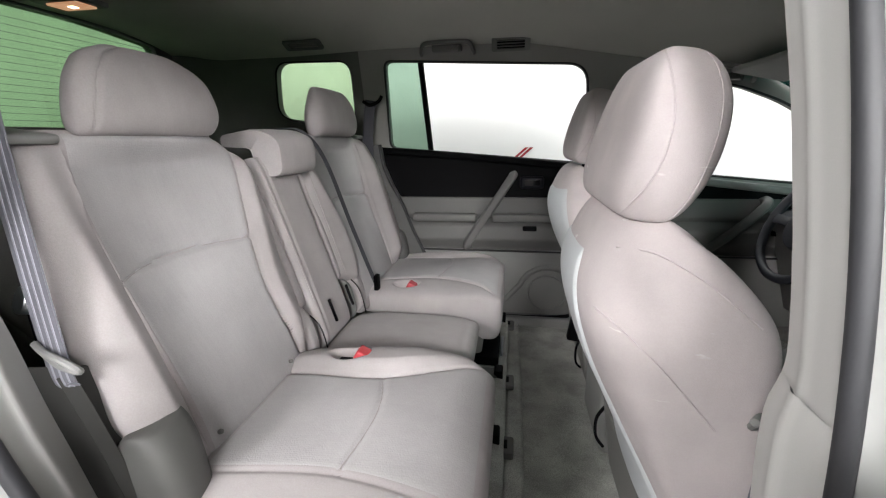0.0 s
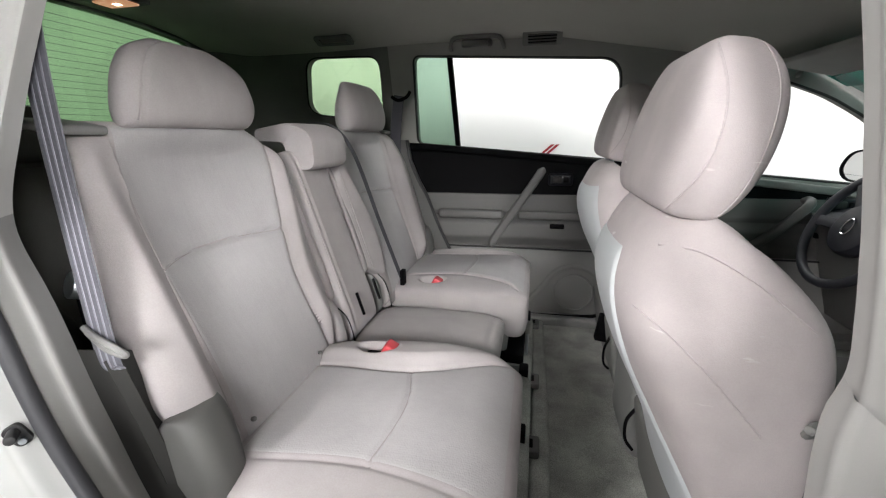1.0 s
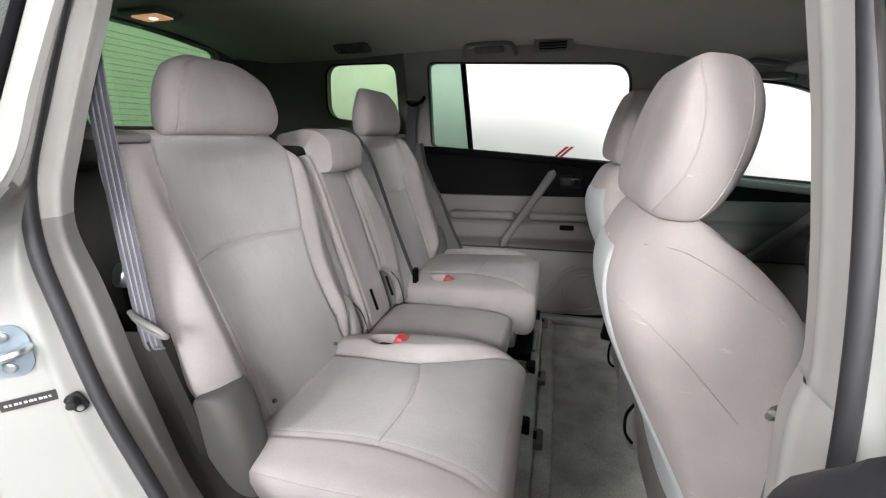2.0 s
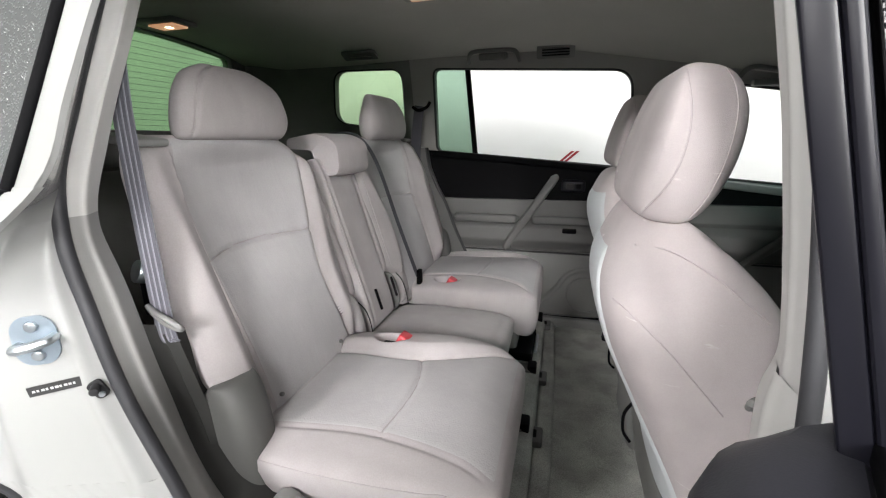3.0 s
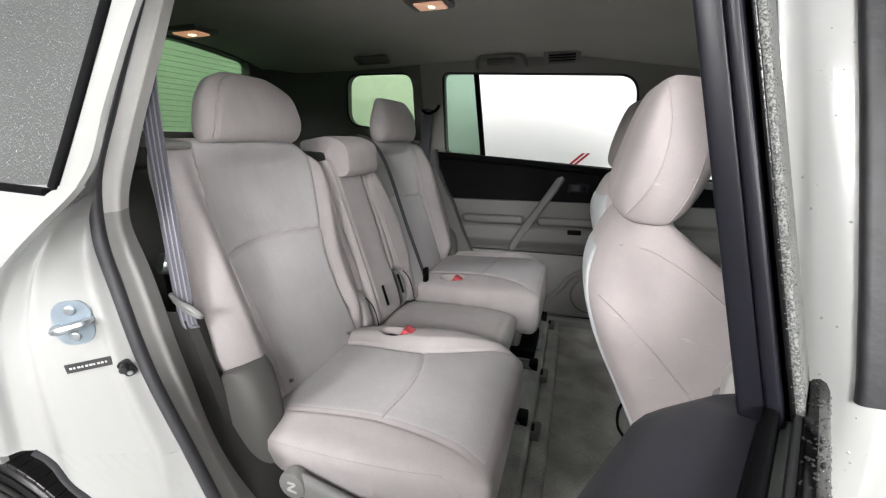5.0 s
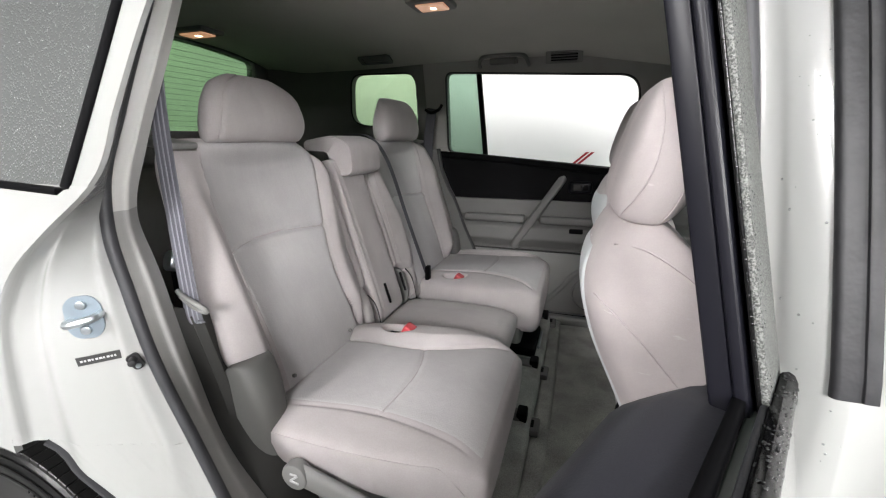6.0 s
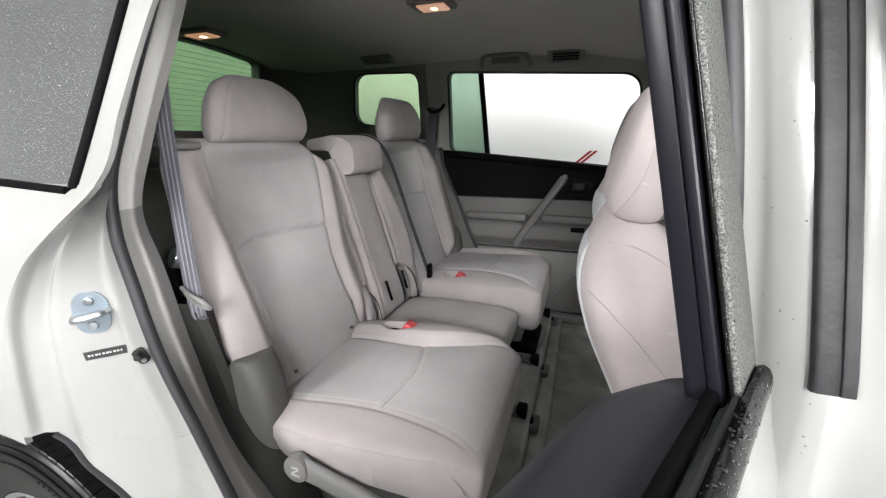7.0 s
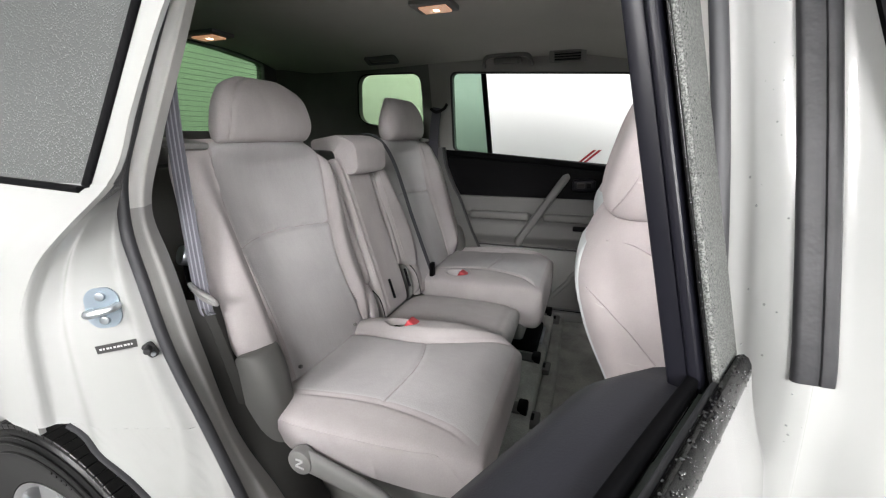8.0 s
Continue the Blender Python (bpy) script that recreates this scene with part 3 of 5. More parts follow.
# pillar between the doors, door sill and quarter trim
tagged(part("trim_left", box(0.525, 0.555, 0.69, 0.76, 0.36, 1.06, 0.01), TRIM), "grey pillar trim between the left doors", "pillar trim", kind="structure")
tagged(part("sill_left", sweep([(-0.6, 0.70, 0.375), (1.5, 0.70, 0.375)], rect(0.05, 0.09, 0.015, 4), side=(0, 0, 1)), TRIM_LIGHT), "light grey door sill plate", "door sill", kind="structure")
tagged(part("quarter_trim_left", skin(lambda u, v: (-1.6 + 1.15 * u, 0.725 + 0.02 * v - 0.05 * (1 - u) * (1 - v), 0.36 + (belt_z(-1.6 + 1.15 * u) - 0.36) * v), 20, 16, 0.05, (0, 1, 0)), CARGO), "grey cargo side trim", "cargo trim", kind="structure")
tagged(part("outer_left", box(-1.9, 1.6, 0.815, 0.86, 0.36, 0.93, 0.01), PAINT), "white painted left body side", "car body", kind="structure")

# tailgate with its glass
gate = thing("tailgate", "closed tailgate with dark green tinted glass", "tailgate", (-1.35, 0, 0.6), kind="structure")


def gate_place(a, b, d):
    return (-1.37 - d + (b - 1.25) * 0.22, a, b)


gate_hole = rounded([(-0.595, 1.245), (0.595, 1.245), (0.56, 1.572), (0.28, 1.596), (-0.28, 1.596), (-0.56, 1.572)], [0.05, 0.05, 0.03, 0.1, 0.1, 0.03])
part("gate_frame", plate([(-0.76, 0.36), (0.76, 0.36), (0.74, 1.12), (0.665, 1.63), (-0.665, 1.63), (-0.74, 1.12)], [gate_hole], gate_place, 0.05), CARGO, gate, "dark tailgate lining", smooth=0)
part("pane", plate([(p[0] * 1.03, p[1] * 1.03 - 1.4 * 0.03) for p in gate_hole], [], lambda a, b, d: gate_place(a, b, d + 0.02), 0.004), GLASS_DARK, gate, "dark green rear glass", smooth=0)
for k in range(15):
    zz = 1.265 + 0.021 * k
    part("defroster_line", sweep([gate_place(-0.57, zz, 0.017), gate_place(0.57, zz, 0.017)], circle(0.0007, 4), side=(0, 0, 1)), RUBBER, gate, smooth=0)

# windscreen, dashboard, front end of the cabin
ws = thing("windscreen", "laminated windscreen with a teal tinted top band", "windscreen", (1.5, 0, 1.2), kind="structure")
part("pane", skin(lambda u, v: (1.12 + 0.75 * v - 0.10 * (2 * u - 1) ** 2, -0.66 + 1.32 * u, 1.425 - 0.42 * v), 16, 10, 0.005, (0.4, 0, 1)), GLASS_CLEAR, ws)
part("tint_band", skin(lambda u, v: (1.115 + 0.16 * v - 0.10 * (2 * u - 1) ** 2, -0.66 + 1.32 * u, 1.420 - 0.0896 * v), 16, 4, 0.003, (0.4, 0, 1)), glass("teal_band", (0.10, 0.42, 0.38)), ws, "teal sun band")
console = thing("centre_console", "light grey plastic centre console between the front seats", "console", (0.75, 0, 0.36))
part("body", box(0.425, 1.20, -0.125, 0.125, 0.36, 0.60, 0.03, 4), TRIM_LIGHT, console)
part("armrest", box(0.44, 0.78, -0.105, 0.105, 0.602, 0.665, 0.025, 4), FABRIC, console, "padded armrest lid")
part("lid_gap", box(0.4235, 0.43, -0.11, 0.11, 0.585, 0.592, 0.001, 1), BLACK, console, "dark gap under the lid")
dash = thing("dashboard", "dark grey moulded dashboard below the windscreen", "dashboard", (1.4, 0, 0.8))
part("dash_top", skin(lambda u, v: (1.18 + 0.7 * v, -0.70 + 1.4 * u, 0.90 + 0.08 * math.sin(v * 2.2) + 0.02 * math.cos(u * 9)), 30, 16, 0.03, (0, 0, -1)), TRIM_DARK, dash)
part("dash_front", skin(lambda u, v: (1.18 + 0.12 * v, -0.70 + 1.4 * u, 0.89 - 0.4 * v), 20, 12, 0.03, (1, 0, 0)), TRIM, dash)
tagged(part("firewall", box(1.7, 1.75, -0.8, 0.8, 0.3, 0.96, 0.01), BLACK), "dark bulkhead behind the dashboard", "bulkhead", kind="structure")
wheel = thing("steering_wheel", "black steering wheel with a plain round emblem", "steering wheel", (1.13, 0.39, 0.90))
wm = pose(1.13, 0.39, 0.89, 0, -66, 0)
part("rim", sweep([wm @ Vector((0.185 * math.cos(a), 0.185 * math.sin(a), 0)) for a in np.linspace(0, 2 * math.pi, 48, endpoint=False)], circle(0.015, 10), side=wm.to_3x3() @ Vector((0, 0, 1)), closed=True), TRIM_DARK, wheel)
hub = disc(0.085, 0.06, wm @ pose(0, 0, -0.01), 32, 0.02)
hubp = part("hub", hub, TRIM_DARK, wheel)
part("emblem", sweep([wm @ Vector((0.026 * math.cos(a), 0.018 * math.sin(a), 0.024)) for a in np.linspace(0, 2 * math.pi, 24, endpoint=False)], circle(0.003, 6), side=wm.to_3x3() @ Vector((0, 0, 1)), closed=True), CHROME, hubp, "plain chrome oval")
for a in (0, 180, 235, 305):
    c, s = math.cos(radians(a + 90)), math.sin(radians(a + 90))
    part("spoke", sweep([wm @ Vector((0.07 * c, 0.07 * s, -0.005)), wm @ Vector((0.18 * c, 0.18 * s, 0))], rect(0.035, 0.014, 0.005, 2), side=wm.to_3x3() @ Vector((-s, c, 0))), TRIM_DARK, wheel)
mir = thing("wing_mirror", "black door mirror with white reflection", "mirror", (1.42, 0.95, 1.05))
mm = pose(1.47, 0.95, 1.045, 0, 0, 14)


def mirror_ring(scale, depth):
    shape = rounded([(0.105, 0.078), (-0.075, 0.062), (-0.112, -0.020), (-0.080, -0.066), (0.105, -0.078)], [0.04, 0.05, 0.03, 0.03, 0.04], 6)
    return [mm @ Vector((depth, -p[0] * scale, p[1] * scale)) for p in shape]


part("housing", rings_mesh([mirror_ring(0.86, 0.004), mirror_ring(0.90, -0.004), mirror_ring(0.97, -0.006), mirror_ring(1.0, 0.0), mirror_ring(1.02, 0.02), mirror_ring(0.9, 0.07), mirror_ring(0.5, 0.10), mirror_ring(0.1, 0.105)]), BLACK, mir)
part("mirror_glass", rings_mesh([mirror_ring(0.875, 0.0035), mirror_ring(0.87, 0.0015)]), MIRROR, mir, "bright mirror glass")
part("arm", box(1.47, 1.52, 0.78, 0.90, 0.96, 0.99, 0.01), BLACK, mir)
vis = thing("sun_visor", "grey folded sun visor", "sun visor", (1.0, 0.36, 1.40))
part("flap", box(0.92, 1.10, 0.12, 0.60, 1.378, 1.398, 0.008, 3, m=pose(1.0, 0, 1.39) @ pose(0, 0, 0, 0, 12, 0) @ pose(-1.0, 0, -1.39)), PILLAR_CLOTH, vis)

# headliner fittings
for x0, x1, yc, zc, tip in ((0.088, 0.232, 0.628, 1.531, -58), (-0.705, -0.552, 0.53, 1.546, -24)):
    rows = 3
    v = thing("air_vent", "rectangular slatted air vent in the headliner", "air vent", ((x0 + x1) / 2, yc, zc))
    m = pose((x0 + x1) / 2, yc, zc, tip, 0, 0)
    w = (x1 - x0) / 2
    fr = part("bezel", plate(rounded([(-w, -0.026), (w, -0.026), (w, 0.026), (-w, 0.026)], 0.01), [rounded([(-w + 0.02, -0.018), (w - 0.02, -0.018), (w - 0.02, 0.018), (-w + 0.02, 0.018)], 0.004)], lambda a, b, d: m @ Vector((a, b, -d)), 0.008), CARGO if x0 < -0.3 else TRIM_LIGHT, v, "grey vent bezel")
    part("duct", box(-w + 0.015, w - 0.015, -0.022, 0.022, 0.004, 0.02, 0, m=m), KICK if x0 < -0.3 else BLACK, v)
    for k in range(rows):
        part("slat", box(-w + 0.018, w - 0.018, -0.0014, 0.0014, -0.003, 0.003, 0.0006, 1, m=m @ pose(0, -0.0105 + 0.0105 * k, 0, 20, 0, 0)), TRIM, v)
for x0, x1, zf in ((-0.190, 0.018, 1.514), (0.80, 1.02, 1.405)):
    h = thing("assist_handle", "grey folding assist handle above the window", "grab handle", ((x0 + x1) / 2, 0.64, zf))
    zr = zf - (0.03 if x0 > 0.5 else 0.0)
    path = curve3([(x0, 0.655, zf - 0.004), (x0 + 0.002, 0.632, zf + 0.004), (x0 + 0.012, 0.616, zf + 0.022), (x0 + 0.04, 0.606, zf + 0.030), ((x0 + x1) / 2, 0.603, (zf + zr) / 2 + 0.031), (x1 - 0.04, 0.606, zr + 0.030), (x1 - 0.012, 0.616, zr + 0.022), (x1 - 0.002, 0.632, zr + 0.004), (x1, 0.655, zr - 0.004)], 6)
    part("grip", sweep(path, rect(0.017, 0.013, 0.005, 3), side=(0, 0.3, 1)), TRIM, h)
    part("back_plate", box(x0 + 0.045, x1 - 0.045, 0.622, 0.655, zr + 0.000, zr + 0.024, 0.006), TRIM, h)
    part("coat_hook", sweep(curve3([(x1 - 0.055, 0.625, zr + 0.02), (x1 - 0.055, 0.606, zr + 0.006), (x1 - 0.055, 0.612, zr - 0.004)], 5), circle(0.005, 6), side=(1, 0, 0)), TRIM, h)
for dx, w in ((-0.178, 0.062), (-1.045, 0.075)):
    d = thing("dome_light", "lit warm dome lamp in the headliner", "dome light", (dx, 0, roof_z(dx, 0)))
    zc = roof_z(dx, 0)
    part("bezel", box(dx - w, dx + w, -0.05, 0.05, zc - 0.014, roof_z(dx, 0) + 0.004, 0.006, 2), TRIM_LIGHT, d)
    part("lens", box(dx - w * 0.62, dx + w * 0.72, -0.030, 0.030, zc - 0.019, zc - 0.012, 0.002, 1), LENS, d, "glowing warm lens")
    part("bulb", box(dx - w * 0.02, dx + w * 0.22, -0.009, 0.009, zc - 0.0205, zc - 0.0185, 0.001, 1), BULB, d, "bright bulb behind the lens")


# ---------------------------------------------------------------- second-row seats
TX, TZ = -0.289, 0.957  # up along the backrest
NX, NZ = 0.957, 0.289  # out of its front


def back_spine(s0, s1, depth):
    def f(v):
        s = s0 + (s1 - s0) * v
        return (-0.31 + TX * s - NX * depth, 0.68 + TZ * s - NZ * depth, NX, NZ)
    return f


def outer_seam(s, side):
    return (0.0 if side > 0 else 0.062 - 0.05 * step(0.30, 0.55, s)) + lerp(s, (-0.03, 0.1, 0.2, 0.32, 0.45, 0.55), (-0.580, -0.580, -0.582, -0.586, -0.588, -0.575))


def inner_seam(s, side):
    return (0.0 if side > 0 else 0.072) + lerp(s, (-0.02, 0.06, 0.14, 0.23, 0.32, 0.44, 0.53), (-0.250, -0.262, -0.276, -0.277, -0.257, -0.222, -0.195))


def outboard_seat(side, word):
    S0, S1 = -0.07, 0.565
    # the far seat reaches further towards the centre
    inward = 0.0 if side > 0 else 0.042
    seat = thing("passenger_seat", "light grey fabric second-row seat, " + word, "car seat", (-0.1, side * 0.43, 0.36), group="second-row seats")
    span = S1 - S0

    def lo(v):
        s = S0 + span * v
        if side < 0:
            return lerp(s, (-0.07, 0.06, 0.10, 0.2, 0.35, 0.45, 0.53, 0.565), (-0.64, -0.655, -0.690, -0.702, -0.702, -0.696, -0.682, -0.66))
        return lerp(s, (-0.07, 0.06, 0.10, 0.2, 0.35, 0.45, 0.53, 0.565), (-0.64, -0.650, -0.677, -0.680, -0.670, -0.657, -0.645, -0.630))

    def hi(v):
        s = S0 + span * v
        return inward + lerp(s, (-0.07, 0.06, 0.10, 0.2, 0.40, 0.47, 0.53, 0.565), (-0.20, -0.195, -0.150, -0.142, -0.140, -0.158, -0.20, -0.25))

    def relief(y, v):
        s = S0 + span * v
        so, si = outer_seam(s, side), inner_seam(s, side)
        r = 0.0
        g = step(-0.03, 0.05, s) * (1 - step(0.50, 0.55, s))
        if y < so:
            r += g * ((0.034 if side > 0 else 0.046) * step(0.0, 0.05, so - y) * (1 - 0.45 * step(0.38, 0.52, s)) - 0.006 * step(0.06, 0.13, so - y))
        elif y > si:
            r += g * (0.016 * step(0.0, 0.03, y - si) - 0.040 * step(0.025, 0.13, y - si))
        else:
            t = (y - so) / (si - so)
            hollow = math.sin(t**0.8 * math.pi) ** 0.8
            r -= 0.058 * hollow * g * step(0.02, 0.33, s) * (1 - 0.25 * step(0.42, 0.55, s))
            under = 0.315 + 0.018 * math.sin(t * math.pi) - s
            if under > 0:
                # the lumbar pad swells up to the cross seam
                r += 0.012 * math.sin(t * math.pi) ** 0.7 * min(under / 0.055, 1.0) ** 0.5 * (1 - step(0.12, 0.30, under))
            r -= 0.006 * dent(under, 0.0, 0.006)
        r -= 0.009 * g * (dent(y, so, 0.004) * (1 - step(0.36, 0.47, s)) + dent(y, si, 0.004))
        return r

    back = part("backrest", padded(back_spine(S0, S1, 0.05), lo, hi, lambda v: 0.05, lambda v: 0.075, relief, 220, 120, 5.0, 5.0, side=side, nback=40, edge_back=1.7, taper=0.16), FABRIC, seat)
    # woven centre panel laid 1.5 mm proud of the backrest

    def panel(u, v):
        s = -0.035 + 0.597 * v
        so, si = outer_seam(s, side) + 0.006, inner_seam(s, side) - 0.006
        y = so + (si - so) * u
        vv = (s - S0) / span
        a, b = lo(vv), hi(vv)
        e = max(1 - abs(2 * vv - 1) ** 5.0, 0.0) ** (1 / 5.0)
        c, h = (a + b) / 2, (b - a) / 2 * (0.86 + 0.14 * e)
        uu = max(-1, min(1, (y - c) / h))
        w = max(1 - abs(uu) ** 5.0, 0.0) ** (1 / 5.0)
        x, z, nx, nz = back_spine(S0, S1, 0.05)(vv)
        rim = min(u, 1 - u, v, 1 - v)
        d = e * w * (0.05 + relief(y, vv)) - 0.0012 + 0.003 * step(0, 0.03, rim)
        return (x + nx * d, side * y, z + nz * d)

    part("centre_panel", skin(panel, 60, 110), WOVEN, back, "woven grey centre panel")
    for u, top in ((-0.012, 46), (1.012, 58)):
        part("seam", sweep([panel(u, k / 60) for k in range(3, top)], circle(0.0011, 6), side=(0, 1, 0)), STITCH, back, "fine stitched seam")
    cross = [panel(0.02 + 0.96 * k / 30, (0.315 + 0.018 * math.sin(math.pi * k / 30) + 0.035) / 0.597) for k in range(31)]
    part("seam", sweep(cross, circle(0.0013, 6), side=(1, 0, 0)), STITCH, back, "fine cross seam")
    for yy in (-0.555, -0.315):
        s = 0.018
        part("anchor_button", disc(0.0045, 0.008, pose(-0.31 + TX * s + 0.004, side * yy, 0.68 + TZ * s, 0, 73, 0), 14, 0.002), TRIM, back)
    # padded gusset along the inner side, behind the bolster
    part("gusset", padded(back_spine(0.085, 0.445, 0.045), lambda v: inward - 0.158, lambda v: inward - 0.121 - 0.012 * v, lambda v: 0.026 - 0.006 * v, lambda v: 0.04, lambda y, v: 0, 20, 40, 3.0, 5.0, side=side), FABRIC, seat, "narrow padded gusset on the inner side")
    part("gusset_seam", sweep([(-0.31 + TX * q + NX * 0.004, side * (inward - 0.1335), 0.68 + TZ * q + NZ * 0.004) for q in np.linspace(0.10, 0.43, 24)], circle(0.0013, 6), side=(1, 0, 0)), STITCH, seat, "dark stitched edge of the gusset")
    # headrest; the far one stands a notch higher
    up = 0.0 if side > 0 else 0.012

    def hspine(v):
        s = 0.545 + (0.155 + up) * v
        return (-0.484 + up - 0.018 * v, 0.68 + TZ * s, 0.99, 0.14)

    def h_lo(v):
        return lerp(v, (0, 0.35, 0.7, 0.88, 1), (-0.556 - up, -0.546 - 2 * up, -0.524 - 2 * up, -0.498 - 2 * up, -0.458 - 4 * up))

    def hrelief(y, v):
        return 0.010 * math.sin(v * math.pi) - 0.006 * dent(y, h_lo(v) + 0.029 + 0.006 * v, 0.004)

    part("headrest", padded(hspine, h_lo, lambda v: lerp(v, (0, 0.2, 0.5, 0.8, 1), (-0.240, -0.226, -0.229, -0.257, -0.320 + 4 * up)), lambda v: 0.036 - 0.010 * v + 0.7 * up, lambda v: 0.058 - 0.040 * v + 1.6 * up, hrelief, 120, 60, 3.6, 3.8, side=side, edge_back=1.9), FABRIC, seat, "padded grey fabric headrest")
    edge_path = []
    for v in np.linspace(0.06, 0.93, 30):
        e = max(1 - abs(2 * v - 1) ** 3.8, 0.0) ** (1 / 3.8)
        x, z, nx, nz = hspine(v)
        d = e * (0.036 - 0.012 * v + 0.010 * math.sin(v * math.pi)) * 0.80
        edge_path.append((x + nx * d, side * (h_lo(v) + 0.024 + 0.006 * v), z + nz * d))
    part("headrest_piping", sweep(edge_path, circle(0.0022, 6), side=(0, 1, 0)), FABRIC, seat, "piped edge of the headrest")
    for yy in (-0.46, -0.35):
        part("headrest_post", sweep([(-0.52, side * yy, 1.17), (-0.528, side * yy, 1.24)], circle(0.007, 8), side=(1, 0, 0)), METAL, seat)
    part("release_bezel", box(-0.545, -0.455, min(side * -0.660, side * -0.585), max(side * -0.660, side * -0.585), 1.196, 1.210, 0.006, 3, m=pose(-0.5, 0, 1.21) @ pose(0, 0, 0, 0, 8, 0) @ pose(0.5, 0, -1.21)), TRIM_LIGHT, seat, "grey plastic fold-release bezel on the shoulder")
    # cushion
    X0, X1 = -0.355, 0.156

    def cspine(v):
        x = X0 + (X1 - X0) * v
        return (x, 0.625 + 0.018 * v - 0.012 * step(0.85, 1.0, v), -0.04, 0.999)

    def so_c(v):
        return lerp(v, (0, 0.15, 0.55, 0.85, 1), (-0.618, -0.616, -0.606, -0.632, -0.652))

    def si_c(v):
        return lerp(v, (0, 0.2, 0.55, 0.8, 1), (-0.325, -0.328, -0.332, -0.285, -0.225))

    def crelief(y, v):
        a, b = so_c(v), si_c(v)
        r = -(0.003 * dent(y, a, 0.005) + 0.010 * dent(y, b, 0.005)) * (1 - step(0.88, 0.96, v))
        if y > b:
            r += (0.024 if side > 0 else 0.004) * step(0, 0.045, y - b) * (1 - 0.6 * step(0.6, 0.95, v))
        elif y < a:
            r += (-0.004 if side > 0 else 0.022) * step(0.0, 0.05, a - y)
        else:
            t = (y - a) / (b - a)
            r += 0.014 * math.sin(t * math.pi) * math.sin(min(v, 1) * math.pi) - 0.012 * dent(v, 0.30, 0.22) * math.sin(t * math.pi)
            r -= 0.004 * dent(v, 0.555 - 0.02 * t + 0.05 * math.sin(t * math.pi), 0.010)
        x = X0 + (X1 - X0) * v
        # pocket round the buckle
        q = ((x + 0.183) / 0.040) ** 2 + ((y + 0.268) / 0.026) ** 2
        r -= 0.042 * math.exp(-(q**3))
        return r

    cush = part("cushion", padded(cspine, lambda v: -0.675 - 0.015 * math.sin(v * math.pi), lambda v: lerp(v, (0, 0.3, 0.8, 1), (-0.215, -0.195, -0.195, -0.22)), lambda v: 0.055, lambda v: lerp(v, (0, 0.5, 1), (0.07, 0.09, 0.13 if side > 0 else 0.215)), crelief, 220, 120, 4.2, 4.2, side=side), FABRIC, seat, "deep grey fabric cushion")

    def cush_at(v, u, front=True, low=1.0):
        e = max(1 - abs(2 * v - 1) ** 4.2, 0.0) ** (1 / 4.2)
        a, b = -0.675 - 0.015 * math.sin(v * math.pi), lerp(v, (0, 0.3, 0.8, 1), (-0.215, -0.195, -0.195, -0.22))
        c, h = (a + b) / 2, (b - a) / 2 * (0.86 + 0.14 * e)
        w = (1 - abs(u) ** 4.2) ** (1 / 4.2)
        x, z, nx, nz = cspine(v)
        d = e * w * 0.053 if front else -e * w * low * lerp(v, (0, 0.5, 1), (0.07, 0.09, 0.13))
        return (x + nx * d, side * (c + h * u), z + nz * d)

    part("piping", sweep(curve3([cush_at(v, -0.992) for v in (0.06, 0.2, 0.4, 0.6, 0.75, 0.84)] + [cush_at(0.905, -0.999, False, 0.3), cush_at(0.93, -0.999, False, 1.0), cush_at(0.935, -0.985, False, 1.0)], 6), circle(0.0011, 6), side=(0, 1, 0)), FABRIC, cush, "stitched edge piping")

    def cpanel(u, v):
        vv = 0.09 + 0.895 * v
        a, b = so_c(vv) + 0.006, si_c(vv) - 0.006
        y = a + (b - a) * u
        lo_, hi_ = -0.675 - 0.015 * math.sin(vv * math.pi), lerp(vv, (0, 0.3, 0.8, 1), (-0.215, -0.195, -0.195, -0.22))
        e = max(1 - abs(2 * vv - 1) ** 4.2, 0.0) ** (1 / 4.2)
        c, h = (lo_ + hi_) / 2, (hi_ - lo_) / 2 * (0.86 + 0.14 * e)
        w = max(1 - abs(max(-1, min(1, (y - c) / h))) ** 4.2, 0.0) ** (1 / 4.2)
        x, z, nx, nz = cspine(vv)
        d = e * w * (0.055 + crelief(y, vv)) - 0.0012 + 0.002 * step(0, 0.03, min(u, 1 - u, v, 1 - v))
        return (x + nx * d, side * y, z + nz * d)

    part("centre_panel", skin(cpanel, 60, 90), WOVEN, cush, "woven grey cushion panel")
    for u in (-0.012, 1.012):
        part("seam", sweep([cpanel(u, k / 60) for k in range(3, 59)], circle(0.0011, 6), side=(0, 1, 0)), STITCH, cush, "fine stitched seam")
    cross = [cpanel(0.02 + 0.96 * k / 30, (0.555 - 0.02 * k / 30 + 0.05 * math.sin(math.pi * k / 30) - 0.09) / 0.895) for k in range(31)]
    part("seam", sweep(cross, circle(0.0012, 6), side=(1, 0, 0)), STITCH, cush, "fine cross seam")
    # base, hinge cover, lever
    ya, yb = sorted((side * -0.64, side * -0.22))
    part("seat_base", box(-0.34, 0.09, ya, yb, 0.41, 0.56, 0.02, 3), TRIM, seat, "grey plastic seat base")
    cover = padded(lambda v: (-0.345 + 0.01 * v, 0.400 + 0.392 * v, 0.98, 0.2), lambda v: -0.700 + 0.01 * (1 - v), lambda v: -0.606, lambda v: 0.082 - 0.02 * v, lambda v: 0.06, lambda y, v: 0, 30, 30, 2.8, 3.0, side=side)
    part("hinge_cover", cover, HINGE, seat, "rounded grey hinge cover, shading put into its colour")
